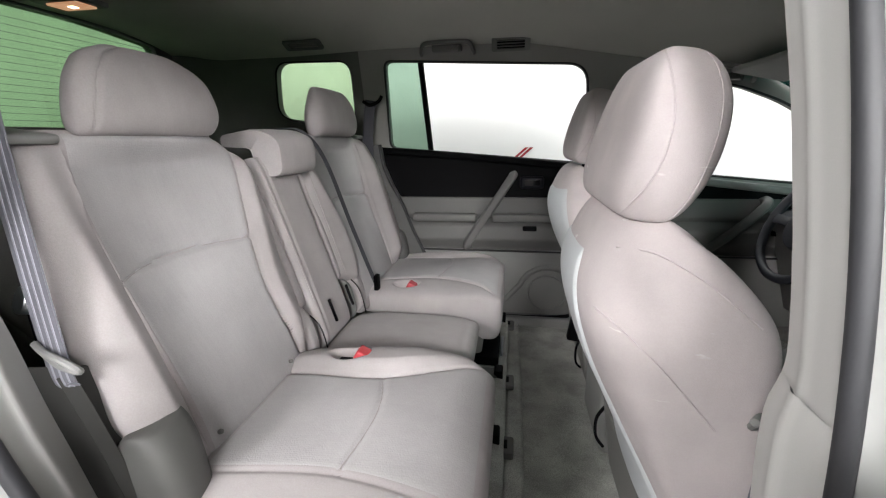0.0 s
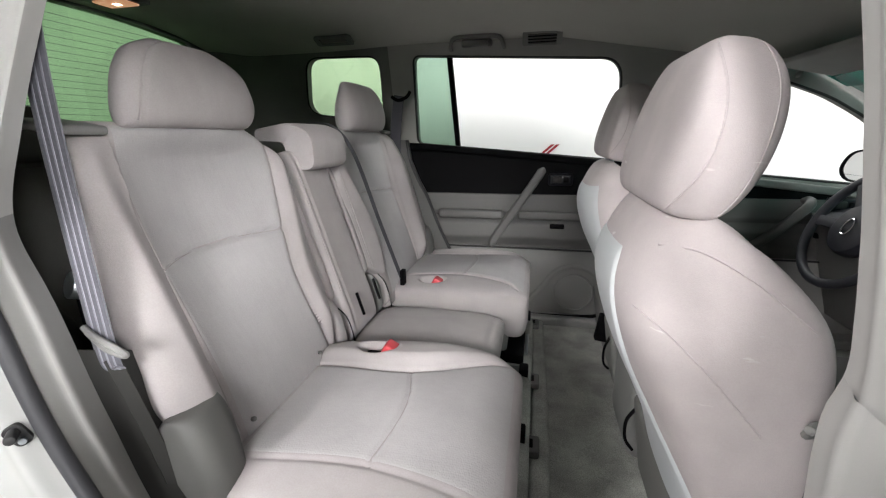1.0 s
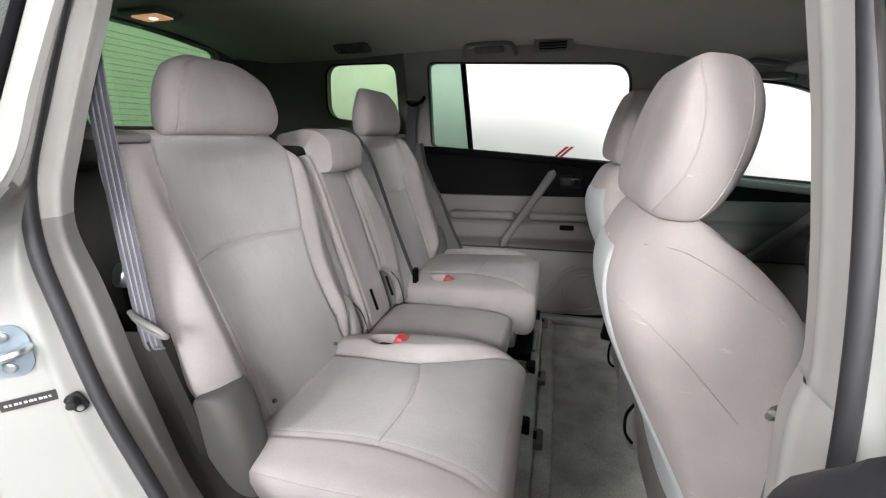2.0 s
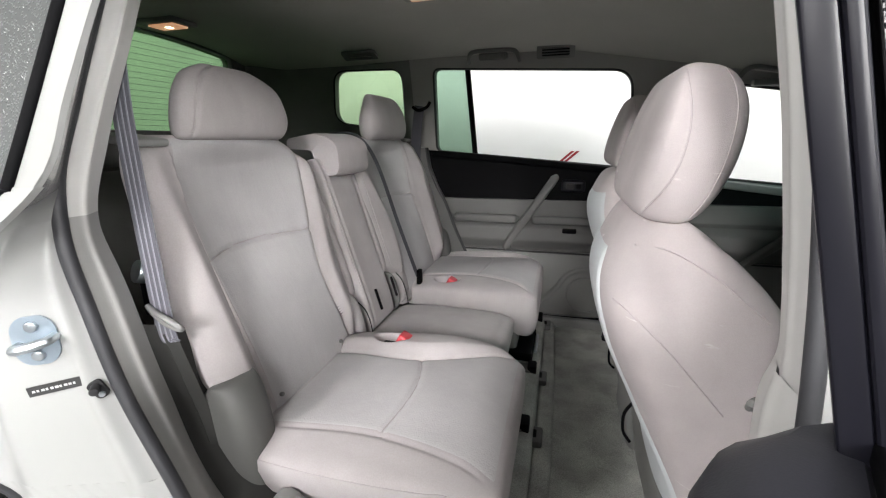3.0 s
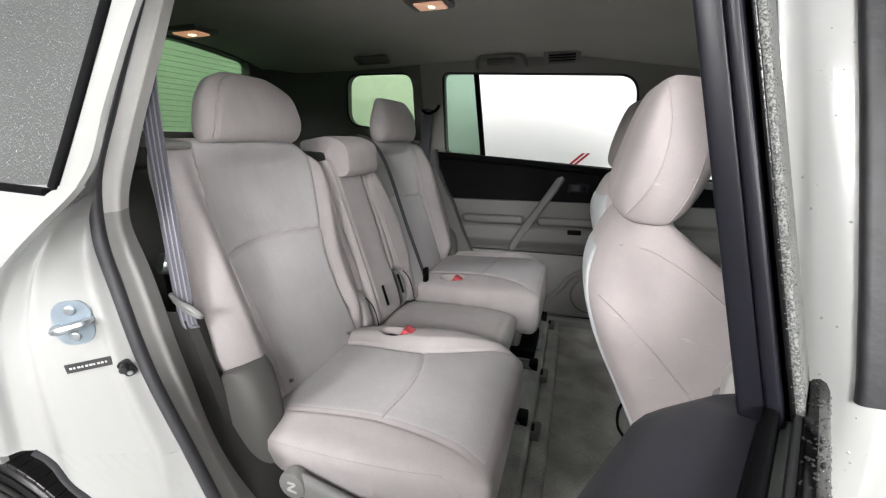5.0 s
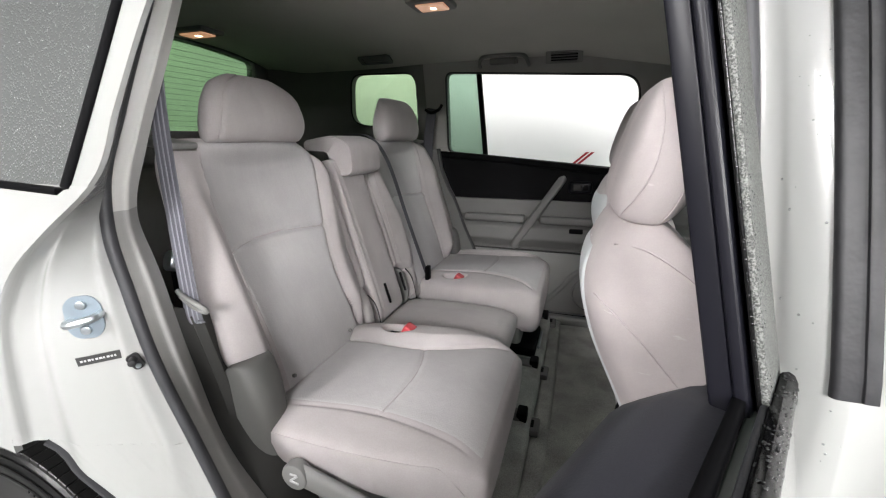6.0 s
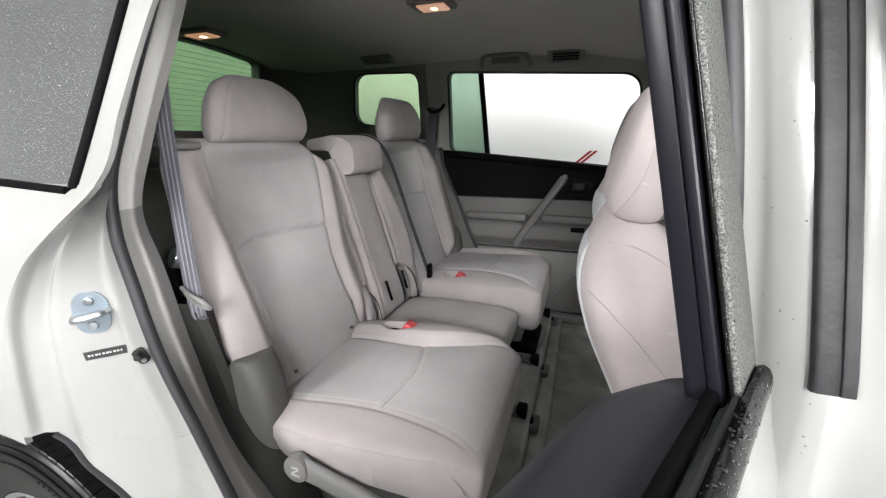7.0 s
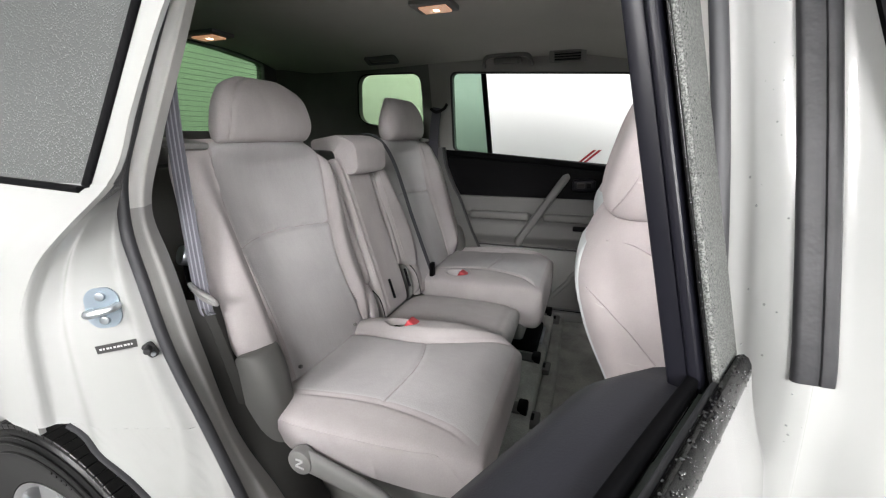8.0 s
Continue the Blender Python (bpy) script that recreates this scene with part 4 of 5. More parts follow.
    part("inner_cover", padded(lambda v: (-0.36 - 0.03 * v, 0.60 + 0.165 * v, 0.957, 0.289), lambda v: -0.212, lambda v: -0.150, lambda v: 0.064 - 0.012 * v, lambda v: 0.05, lambda y, v: 0, 24, 24, 3, 2.8, side=side), FABRIC, seat, "rounded inner hinge cover")
    part("cover_gap", sweep(curve3([(-0.300, side * -0.147, 0.62), (-0.308, side * -0.146, 0.67), (-0.322, side * -0.146, 0.71), (-0.345, side * -0.147, 0.735)], 8), circle(0.0018, 6), side=(0, 1, 0)), BLACK, seat, "dark gap beside the hinge cover")
    part("hinge_plate", padded(lambda v: (-0.375 - 0.02 * v, 0.585 + 0.15 * v, 0.957, 0.289), lambda v: -0.146, lambda v: -0.128, lambda v: 0.060 - 0.012 * v, lambda v: 0.04, lambda y, v: 0, 16, 20, 3, 2.8, side=side), TRIM_LIGHT, seat, "grey plastic hinge plate")
    arm = [(-0.204, 0.594, 0.026), (-0.18, 0.589, 0.025), (-0.14, 0.579, 0.023), (-0.08, 0.565, 0.021), (-0.03, 0.551, 0.019), (-0.012, 0.545, 0.012)]
    lev = part("recline_lever", rings_mesh([[(x + 0.22 * q, side * (-0.699 - p), z + q) for q, p in [(h * math.cos(a), 0.013 * math.sin(a) if abs(math.sin(a)) < 0.8 else math.copysign(0.011, math.sin(a))) for a in np.linspace(0, 2 * math.pi, 16, endpoint=False)]] for x, z, h in arm]), TRIM_LIGHT, seat, "light grey recline lever")
    part("lever_pivot", disc(0.028, 0.026, pose(-0.204, side * -0.701, 0.594, 90, 0, 0), 28, 0.006), TRIM_LIGHT, lev)
    for zq, wd, tilt in ((0.603, 0.008, 0), (0.595, 0.011, -38), (0.586, 0.010, 8)):
        part("moulded_mark", box(-wd, wd, -0.0015, 0.0015, -0.002, 0.002, 0.0008, 1, m=pose(-0.202, side * -0.7145, zq, 0, tilt, 0)), LABEL_WHITE, lev, "pale moulded arrow mark")
    # buckle in its pocket
    deep = -0.002 if side > 0 else 0.026
    bk = part("buckle_stalk", box(-0.215, -0.178, min(side * -0.255, side * -0.285), max(side * -0.255, side * -0.285), 0.62, 0.684 - deep, 0.006, 2), BLACK, seat, "black belt buckle body")
    part("buckle_button", box(-0.180, -0.148, min(side * -0.250, side * -0.288), max(side * -0.250, side * -0.288), 0.640, 0.713 - deep, 0.006, 3, m=pose(-0.16, 0, 0.68) @ pose(0, 0, 0, 0, 30, 0) @ pose(0.16, 0, -0.68)), RED, bk, "red release button")
    return seat


outboard_seat(1, "beside the open door")
outboard_seat(-1, "beside the far door")

mid = thing("passenger_seat", "narrow grey fabric centre seat between the outer seats", "car seat", (-0.1, 0, 0.36), group="second-row seats")


def mid_relief(y, v):
    a = abs(y)
    return -0.005 * dent(a, 0.088, 0.005) + (0.008 * step(0.088, 0.11, a)) - 0.006 * math.cos(min(a / 0.088, 1) * math.pi / 2)


part("backrest", padded(back_spine(-0.05, 0.50, 0.05), lambda v: -0.128 + 0.01 * v, lambda v: 0.085 - 0.01 * v, lambda v: 0.038, lambda v: 0.06, mid_relief, 70, 70, 4.0, 6.0), FABRIC, mid)
# the headrest is a pad that hangs over the backrest's top
hr = []
for k in range(41):
    u = -1 + 2 * k / 40
    e = max(1 - abs(u) ** 5, 0.0) ** 0.2
    e = max(e, 0.05)
    y = 0.016 + 0.106 * (0.9 * u + 0.1 * u * e)
    prof = rounded([(-0.588, 1.176), (-0.500, 1.172), (-0.486, 1.098), (-0.410, 1.094), (-0.412, 1.196), (-0.48, 1.224), (-0.588, 1.206)], [0.012, 0.016, 0.02, 0.034, 0.034, 0.03, 0.012], 5)
    c = Vector((-0.48, 1.17))
    hr.append([(c.x + (p.x - c.x) * (0.8 + 0.2 * e), y, c.y + (p.y - c.y) * (0.8 + 0.2 * e)) for p in prof])
part("headrest", rings_mesh(hr), FABRIC, mid, "saddle-shaped low headrest")


def mid_cushion(y, v):
    return -0.004 * dent(v, 0.93, 0.02) + 0.006 * math.cos(min(abs(y) / 0.15, 1) * math.pi / 2)


part("cushion", padded(lambda v: (-0.345 + 0.43 * v, 0.580, -0.02, 1), lambda v: -0.178, lambda v: 0.178, lambda v: 0.048, lambda v: 0.10, mid_cushion, 50, 60, 4.5, 3.2), FABRIC, mid)
part("seat_base", box(-0.34, 0.04, -0.16, 0.16, 0.41, 0.53, 0.02, 3), TRIM, mid)
for yy in (-0.062, 0.062):
    part("anchor_slot", box(-0.004, 0.004, yy - 0.004, yy + 0.004, -0.035, 0.035, 0.002, 1, m=pose(-0.318, 0, 0.715, 0, -16.8, 0)), BLACK, mid)
# trim strip along the front of the raised carpet, and the latch under the far cushion
edge_trim = part("step_trim", sweep([(0.196 + 0.012 * math.sin(q * 3), -0.66 + 1.32 * q, 0.366) for q in np.linspace(0, 1, 30)], rect(0.022, 0.05, 0.010, 4), side=(0, 0, 1)), CARPET)
tagged(edge_trim, "dark grey carpet edge along the step", "trim", kind="structure")
latch = thing("seat_latch", "black steel seat latch on the floor below the far cushion", "seat latch", (0.10, 0.30, 0.36))
part("bracket", box(0.02, 0.15, 0.20, 0.42, 0.415, 0.452, 0.008, 2), BLACK, latch)
part("pin", sweep([(0.158, 0.24, 0.440), (0.158, 0.38, 0.440)], circle(0.006, 10), side=(1, 0, 0)), METAL, latch, "bright steel pin")
# front ends of the seat rails
for yy in (-0.155, 0.155, -0.60, 0.60):
    r = thing("seat_rail", "grey steel seat rail with a black end cap on the floor", "seat rail", (-0.1, yy, 0.36), group="second-row seat rails")
    part("rail", box(-0.32, 0.150, yy - 0.028, yy + 0.028, 0.375, 0.425, 0.008, 2), HINGE, r)
    part("end_cap", box(0.138, 0.168, yy - 0.024, yy + 0.024, 0.395, 0.440, 0.006, 2), BLACK, r)
    part("bracket", box(0.120, 0.205, yy - 0.034, yy + 0.034, 0.376, 0.398, 0.006, 2), HINGE, r, "grey floor bracket")
    part("slot", box(0.165, 0.188, yy - 0.016, yy + 0.016, 0.396, 0.4, 0.001, 1), BLACK, r, "dark slot")


# ---------------------------------------------------------------- front seats
def front_seat(side, word, dx=0.0, dz=0.0):
    seat = thing("front_seat", "light grey fabric front seat seen from behind, " + word, "car seat", (0.55, side * 0.39, 0.36), group="front seats")
    Z0, Z1 = 0.46, 1.10

    def spine(v):
        z = Z0 + (Z1 - Z0) * v
        x = lerp(z, (0.46, 0.66, 0.86, 1.0, 1.10), (0.50, 0.455, 0.402, 0.375, 0.362))
        return (x + dx, z, 0.975, 0.22)

    def lo(v):
        z = Z0 + (Z1 - Z0) * v
        return lerp(z, (0.46, 0.6, 0.76, 0.88, 0.96, 1.03, 1.07, 1.10), (-0.575, -0.585, -0.600, -0.606, -0.595, -0.560, -0.53, -0.49))

    def hi(v):
        return -0.78 - lo(v)

    def back(v):
        return lerp(Z0 + (Z1 - Z0) * v, (0.46, 0.70, 0.80, 0.90, 1.0, 1.10), (0.055, 0.062, 0.078, 0.098, 0.100, 0.060))

    def front(v):
        return lerp(Z0 + (Z1 - Z0) * v, (0.46, 0.6, 0.8, 0.92, 1.0, 1.10), (0.09, 0.115, 0.142, 0.15, 0.112, 0.05))

    def relief(y, v):
        t = abs(y + 0.39) / 0.2
        return -0.05 * (1 - step(0.35, 0.85, t)) - 0.006 * dent(t, 0.72, 0.03)

    bk = part("backrest", padded(spine, lo, hi, front, back, relief, 80, 80, 4.2, 6.0, side=side, nback=60, edge_back=2.8), FABRIC_WORN, seat)

    def flank(places, r):
        return sweep(curve3([(x + dx, side * (y - 0.0008), z) for x, y, z in places], 8), circle(r, 6), side=(0, 1, 0))

    part("bolster_seam", flank([(0.324, -0.5275, 1.045), (0.367, -0.5505, 1.043), (0.418, -0.5715, 1.017), (0.454, -0.5845, 0.989), (0.487, -0.5865, 0.962)], 0.0016), FABRIC_WORN, bk, "stitched bolster seam")
    part("flank_seam", flank([(0.299, -0.5405, 0.961), (0.3145, -0.5675, 0.955), (0.3305, -0.5845, 0.945), (0.368, -0.6015, 0.913), (0.41, -0.6065, 0.867), (0.445, -0.6045, 0.827)], 0.0016), FABRIC_WORN, bk, "stitched diagonal seam")

    def panel(u, v):
        vv = 0.05 + 0.87 * v
        a, b = lo(vv), hi(vv)
        e = max(1 - abs(2 * vv - 1) ** 6, 0.0) ** (1 / 6)
        c, h = (a + b) / 2, (b - a) / 2 * (0.86 + 0.14 * e)
        left = lerp(vv, (0.0, 0.3, 0.5, 0.7, 0.92), (-0.97, -0.90, -0.66, -0.53, -0.50))
        uu = left + (0.92 - left) * u
        w = max(1 - abs(uu) ** 2.8, 0.0) ** (1 / 2.8)
        x, z, nx, nz = spine(vv)
        d = -e * w * back(vv) + 0.003 - 0.007 * step(0, 0.03, min(u, 1 - u, v, 1 - v))
        return (x + nx * d, side * (c + h * uu), z + nz * d)

    part("back_panel", skin(panel, 40, 60), VINYL, bk, "smooth pale vinyl back panel")

    def hspine(v):
        z = 1.078 + dz + 0.221 * v
        return (0.358 + dx * 1.3 + 0.032 * v, z, 0.985, -0.12)

    def h_lo(v):
        return lerp(v, (0, 0.3, 0.7, 1), (-0.535, -0.550, -0.538, -0.495))

    def h_hi(v):
        return lerp(v, (0, 0.3, 0.7, 1), (-0.225, -0.215, -0.230, -0.27))

    def h_front(v):
        return lerp(v, (0, 0.5, 0.85, 1), (0.057, 0.078, 0.074, 0.066))

    def h_back(v):
        return lerp(v, (0, 0.35, 1), (0.054, 0.049, 0.028))

    head = part("headrest", padded(hspine, h_lo, h_hi, h_front, h_back, lambda y, v: 0.0, 90, 60, 4.8, 4.4, side=side, nback=50), FABRIC_WORN, seat, "tall grey fabric headrest with piping")
    for sg, rear in ((-1, True), (1, True), (-1, False), (1, False)):
        path = []
        for k in range(37):
            v = 0.03 + 0.94 * k / 36
            e = max(1 - abs(2 * v - 1) ** 4.4, 0.0) ** (1 / 4.4)
            q = 2 * v - 1
            turn = -0.10 - 0.82 * abs(2 * v - 1) ** 2.3 if rear else 0.62
            w = abs(turn)
            uu = sg * (1 - w**4.8) ** (1 / 4.8)
            a, b = h_lo(v), h_hi(v)
            c, h = (a + b) / 2, (b - a) / 2 * (0.86 + 0.14 * e)
            x, z, nx, nz = hspine(v)
            d = e * turn * (h_front(v) if turn > 0 else h_back(v))
            path.append((x + nx * d, side * (c + h * uu), z + nz * d))
        part("piping", sweep(path, circle(0.0012, 6), side=(0, 1, 0)), FABRIC_WORN, head)
    for yy in (-0.44, -0.34):
        part("headrest_post", sweep([(0.362 + dx, side * yy, 1.05), (0.368 + dx, side * yy, 1.12 + dz)], circle(0.007, 8), side=(1, 0, 0)), METAL, seat)
    part("cushion", padded(lambda v: (0.46 + 0.50 * v, 0.57 + 0.03 * v, -0.05, 1), lambda v: -0.63, lambda v: -0.15, lambda v: 0.07, lambda v: 0.10, lambda y, v: -0.02 * (1 - step(0.1, 0.2, abs(y + 0.39))), 40, 40, 5, 5, side=side), FABRIC, seat)
    ya, yb = sorted((side * -0.60, side * -0.17))
    part("seat_base", box(0.45, 0.90, ya + 0.02, yb - 0.02, 0.375, 0.53, 0.015, 3), TRIM, seat, "grey seat base shroud")
    part("side_shield", padded(lambda v: (0.46 + 0.44 * v, 0.50, 0, 1), lambda v: -0.645, lambda v: -0.612, lambda v: 0.06, lambda v: 0.07, lambda y, v: 0, 20, 30, 4, 3, side=side), TRIM_LIGHT, seat, "light grey plastic side shield")
    ya, yb = sorted((side * -0.595, side * -0.165))
    shroud = part("rear_shroud", box(0.425, 0.475, ya, yb, 0.385, 0.60, 0.018, 4, m=pose(0.45, 0, 0.5) @ pose(0, 0, 0, 0, -9, 0) @ pose(-0.45, 0, -0.5)), TRIM, seat, "grey plastic shroud at the foot of the backrest")
    part("cable_loop", sweep(curve3([(0.418, side * -0.185, 0.56), (0.402, side * -0.178, 0.52), (0.404, side * -0.178, 0.47), (0.422, side * -0.185, 0.445)], 6), circle(0.004, 6), side=(0, 1, 0)), BLACK, shroud, "black cable loop")
    for yy in (-0.52, -0.25):
        part("rail", box(0.50, 0.88, side * yy - 0.022, side * yy + 0.022, 0.362, 0.385, 0.005, 2), TRIM, seat, "grey seat rail")
    return seat


front_seat(1, "on the passenger side")
driver = front_seat(-1, "on the driver side", 0.032, 0.028)

# fittings on the inner side of the driver's seat base
block = part("connector_block", box(0.392, 0.452, 0.285, 0.315, 0.486, 0.585, 0.006, 2, m=pose(0.42, 0, 0.53) @ pose(0, 0, 0, 0, 8, 0) @ pose(-0.42, 0, -0.53)), BLACK, driver, "black plastic connector block")
part("tag", sweep(curve3([(0.412, 0.29, 0.645), (0.424, 0.285, 0.62), (0.440, 0.282, 0.585), (0.462, 0.282, 0.552)], 6), rect(0.018, 0.004, 0.001, 1), side=(1, 0, 0.2)), YELLOW, block, "yellow airbag cable sleeve")


# ---------------------------------------------------------------- right side: rear pillar, body, open door
ZS = (0.42, 0.577, 0.719, 0.855, 0.977, 1.074, 1.147, 1.252, 1.413, 1.50)


def seal_c(z):
    return (lerp(z, ZS, (-0.195, -0.261, -0.321, -0.379, -0.408, -0.424, -0.427, -0.395, -0.333, -0.296)), lerp(z, ZS, (-0.80, -0.80, -0.80, -0.80, -0.80, -0.80, -0.79, -0.77, -0.74, -0.725)))


def trim_c(z):
    return (lerp(z, (0.42, 0.525, 0.611, 0.821, 1.01, 1.08, 1.2, 1.359, 1.50), (-0.19, -0.243, -0.314, -0.39, -0.430, -0.448, -0.41, -0.349, -0.30)), lerp(z, (0.42, 0.75, 0.95, 1.1, 1.36, 1.5), (-0.728, -0.728, -0.731, -0.735, -0.70, -0.675)))


def edge_c(z):
    """The painted outer corner of the body behind the door."""
    return (lerp(z, (0.72, 0.85, 0.952, 1.03, 1.093, 1.152, 1.25, 1.41, 1.5), (-0.600, -0.575, -0.545, -0.480, -0.404, -0.345, -0.330, -0.297, -0.27)), lerp(z, (0.72, 0.952, 1.093, 1.152, 1.41, 1.5), (-0.905, -0.905, -0.89, -0.862, -0.762, -0.725)))


def arch_c(z):
    """The edge of the wheel arch below the quarter panel."""
    return (-0.562 - 1.053 * (z - 0.717), -0.882)


Z_SPLIT = 0.715


body = thing("wall_right", "white painted rear quarter of the car round the open door", "car body", (-0.9, -0.85, 0.6), kind="structure")


def jamb(u, v):
    z = 0.42 + 1.08 * v
    a, b = Vector(edge_c(z)), Vector(seal_c(z))
    p = a.lerp(b, u)
    low = 1 - step(1.0, 1.14, z)
    groove = -0.011 * step(0.03, 0.09, u) * (1 - step(0.22, 0.36, u))
    crown = 0.003 * step(0.26, 0.40, u) * (1 - step(0.72, 1.0, u)) + 0.008 * dent(u, 0.86, 0.06)
    bulge = (groove + crown) * low
    return (p.x + 0.5 * bulge, p.y - bulge, z)


def on_jamb(x, z):
    """The place on the jamb at x, z, and a pose there that faces outwards."""
    v = (z - 0.42) / 1.08
    a, b = 0.3, 1.0
    for _ in range(40):
        c = (a + b) / 2
        if jamb(c, v)[0] < x:
            a = c
        else:
            b = c
    p0, p1 = Vector(jamb(c - 0.06, v)), Vector(jamb(c + 0.06, v))
    t = (p1 - p0).normalized()
    return pose(*jamb(c, v), 90, 0, math.degrees(math.atan2(t.y, t.x)))


V_SPLIT = (Z_SPLIT - 0.42) / 1.08


def low_jamb(u, v):
    z = 0.42 + (Z_SPLIT - 0.42) * v
    p = Vector(arch_c(z)).lerp(Vector(seal_c(z)), u)
    bulge = 0.004 * math.sin(u * math.pi) + 0.008 * dent(u, 0.80, 0.09)
    x, y = p.x + 0.5 * bulge, p.y - bulge
    top = min((jamb(0.05 + 0.95 * k / 60, V_SPLIT) for k in range(61)), key=lambda q: abs(q[0] - x))
    return (x, y + (top[1] - y) * step(0.0, 1.0, v), z)


part("door_jamb", skin(lambda u, v: jamb(u, V_SPLIT + (1 - V_SPLIT) * v), 60, 90, 0.01, (-0.3, 0.9, 0)), PAINT, body, "glossy white door jamb")
part("lower_jamb", skin(low_jamb, 40, 24, 0.01, (-0.3, 0.9, 0)), PAINT, body, "glossy white lower door jamb")
# black boxes stand in for the shade of the hollow behind the belt
part("cavity_shade_low", box(-0.49, -0.415, -0.790, -0.768, 0.40, 0.93, 0.003), BLACK, body, "black filler for the shade behind the belt")
part("cavity_shade", box(-0.64, -0.470, -0.792, -0.765, 0.36, 1.14, 0.004), BLACK, body, "black box for the shade behind the belt")


def arch_z(x):
    return 0.36 + math.sqrt(max(0.405**2 - (x + 0.82) ** 2, 0.0)) if abs(x + 0.82) < 0.36 else 0.545


def outer_low(u, v):
    zl = arch_z(-0.60 - 1.40 * u)
    z = zl + (1.150 - zl) * v
    ex, ey = edge_c(max(z, 0.721))
    x = ex + (-2.0 - ex) * u
    y = ey - (0.030 * math.sin(min(u * 2.5, 1) * math.pi * 0.5) * (1 - 0.75 * v) + 0.010 * step(0, 0.03, u)) * (1 - step(0.75, 1.0, v))
    return (x, y, z)


part("quarter_panel", skin(outer_low, 70, 30, 0.01, (0, 1, 0)), PAINT, body, "white outer quarter panel")


def lip(u, v):
    a = radians(30 + 150 * u)
    r = 0.455
    return (-0.875 + r * math.cos(a), -0.855 + 0.19 * v, 0.36 + r * math.sin(a))


part("wheel_arch", skin(lip, 40, 6, 0.012, (0, 0, 1)), BLACK, body, "black wheel arch liner")


part("arch_edge", sweep([Vector(low_jamb(0, k / 20)) + Vector((-0.003, -0.003, -0.002)) for k in range(21)], rect(0.009, 0.009, 0.002, 2), side=(0, 1, 0)), RUBBER_GREY, body, "grey rubber edge of the wheel arch")


def glass_y(z):
    return -0.862 + (z - 1.142) * 0.37


g_out = [(-1.55, 1.19), (-0.392, 1.145), (-0.345, 1.49), (-1.55, 1.50)]
part("pillar_skin", skin(lambda u, v: ((lambda z: (edge_c(z)[0] + (-0.400 + (z - 1.145) * 0.137 - edge_c(z)[0]) * u, edge_c(z)[1] + (glass_y(z) - edge_c(z)[1]) * u - 0.001, z))(1.15 + 0.35 * v)), 8, 20, 0.008, (0, 1, 0)), PAINT, body, "narrow white pillar face")
part("roof_rail", sweep([(-1.34, -0.715, 1.535), (-0.3, -0.715, 1.535), (0.4, -0.715, 1.49), (1.0, -0.70, 1.42), (1.5, -0.68, 1.2)], rect(0.10, 0.05, 0.015, 3), side=(0, 0.25, 1)), PAINT, body, "white roof side rail")
win4 = thing("window_4", "wet dark tinted rear quarter glass covered in small droplets", "window", (-0.9, -0.84, 1.2), kind="structure")
part("pane", plate(rounded(g_out, [0.02, 0.02, 0.03, 0.03]), [], lambda a, b, d: (a, glass_y(b) + d, b), 0.004), GLASS_WET, win4, smooth=0)
part("glass_seal", sweep([(-1.55, glass_y(1.183) - 0.004, 1.183), (-0.9, glass_y(1.163) - 0.004, 1.163), (-0.40, glass_y(1.142) - 0.004, 1.142), (-0.388, glass_y(1.145) - 0.004, 1.147), (-0.378, glass_y(1.22) - 0.004, 1.22), (-0.34, glass_y(1.49) - 0.004, 1.49)], rect(0.011, 0.012, 0.004, 3), side=(0.5, 0, 1)), BLACK, win4, "black rubber edge of the glass")
part("cargo_side", box(-1.55, -0.56, -0.80, -0.76, 0.36, 1.15, 0.01), CARGO, body, "dark cargo side lining")
part("opening_seal", sweep([(seal_c(z)[0] + 0.004, seal_c(z)[1] - 0.004, z) for z in np.linspace(0.43, 1.49, 70)], circle(0.0095, 10), side=(0, 1, 0)), RUBBER_GREY, body, "grey rubber door-opening seal")


def pillar(u, v):
    z = 0.42 + 1.08 * v
    p = Vector(seal_c(z)).lerp(Vector(trim_c(z)), u)
    ridge = 0.010 * math.sin(u * math.pi) + 0.006 * dent(u, 0.55, 0.12)
    return (p.x + ridge, p.y - 0.004 * dent(u, 0.55, 0.12), z)


def pillar_return(u, v):
    z = 1.125 - 0.03 * u + (0.375 + 0.03 * u) * v
    x, y = trim_c(z)
    return (x - 0.16 * u - 0.012 * math.sin(u * 3.1), y + 0.03 * u, z)


def kick(u, v):
    z = 0.42 + (0.50 - 0.06 * u) * v
    x, y = trim_c(z)
    return (x - 0.006 + 0.018 * u + 0.010 * math.sin(u * 3.1), y - 0.002 + 0.080 * u, z + 0.02 * u)


part("pillar_trim", skin(lambda u, v: pillar(u, 0.63 + 0.37 * v), 20, 60), PILLAR, body, "pale grey plastic pillar trim")
# the lower length is the same trim, shaded by its darker colour
part("lower_pillar_trim", skin(lambda u, v: pillar(u, 0.63 * v), 20, 60), PILLAR_LOW_SHADED, body, "grey lower pillar trim")
part("pillar_return", skin(pillar_return, 12, 40), PILLAR, body, "pale inner face of the pillar trim")
part("return_lip", sweep([pillar_return(k / 20, 0.0) for k in range(3, 21)], circle(0.006, 8), side=(0, 0, 1)), PILLAR, body, "rounded lower lip of the pillar trim")
part("kick_panel", skin(kick, 14, 40, 0.004, (-1, 0.2, 0)), KICK, body, "dark grey lower side trim")
tagged(part("sill_right", sweep([(-0.35, -0.76, 0.40), (1.5, -0.76, 0.40)], rect(0.06, 0.14, 0.02, 4), side=(0, 0, 1)), TRIM_LIGHT), "light grey door sill plate", "door sill", kind="structure")
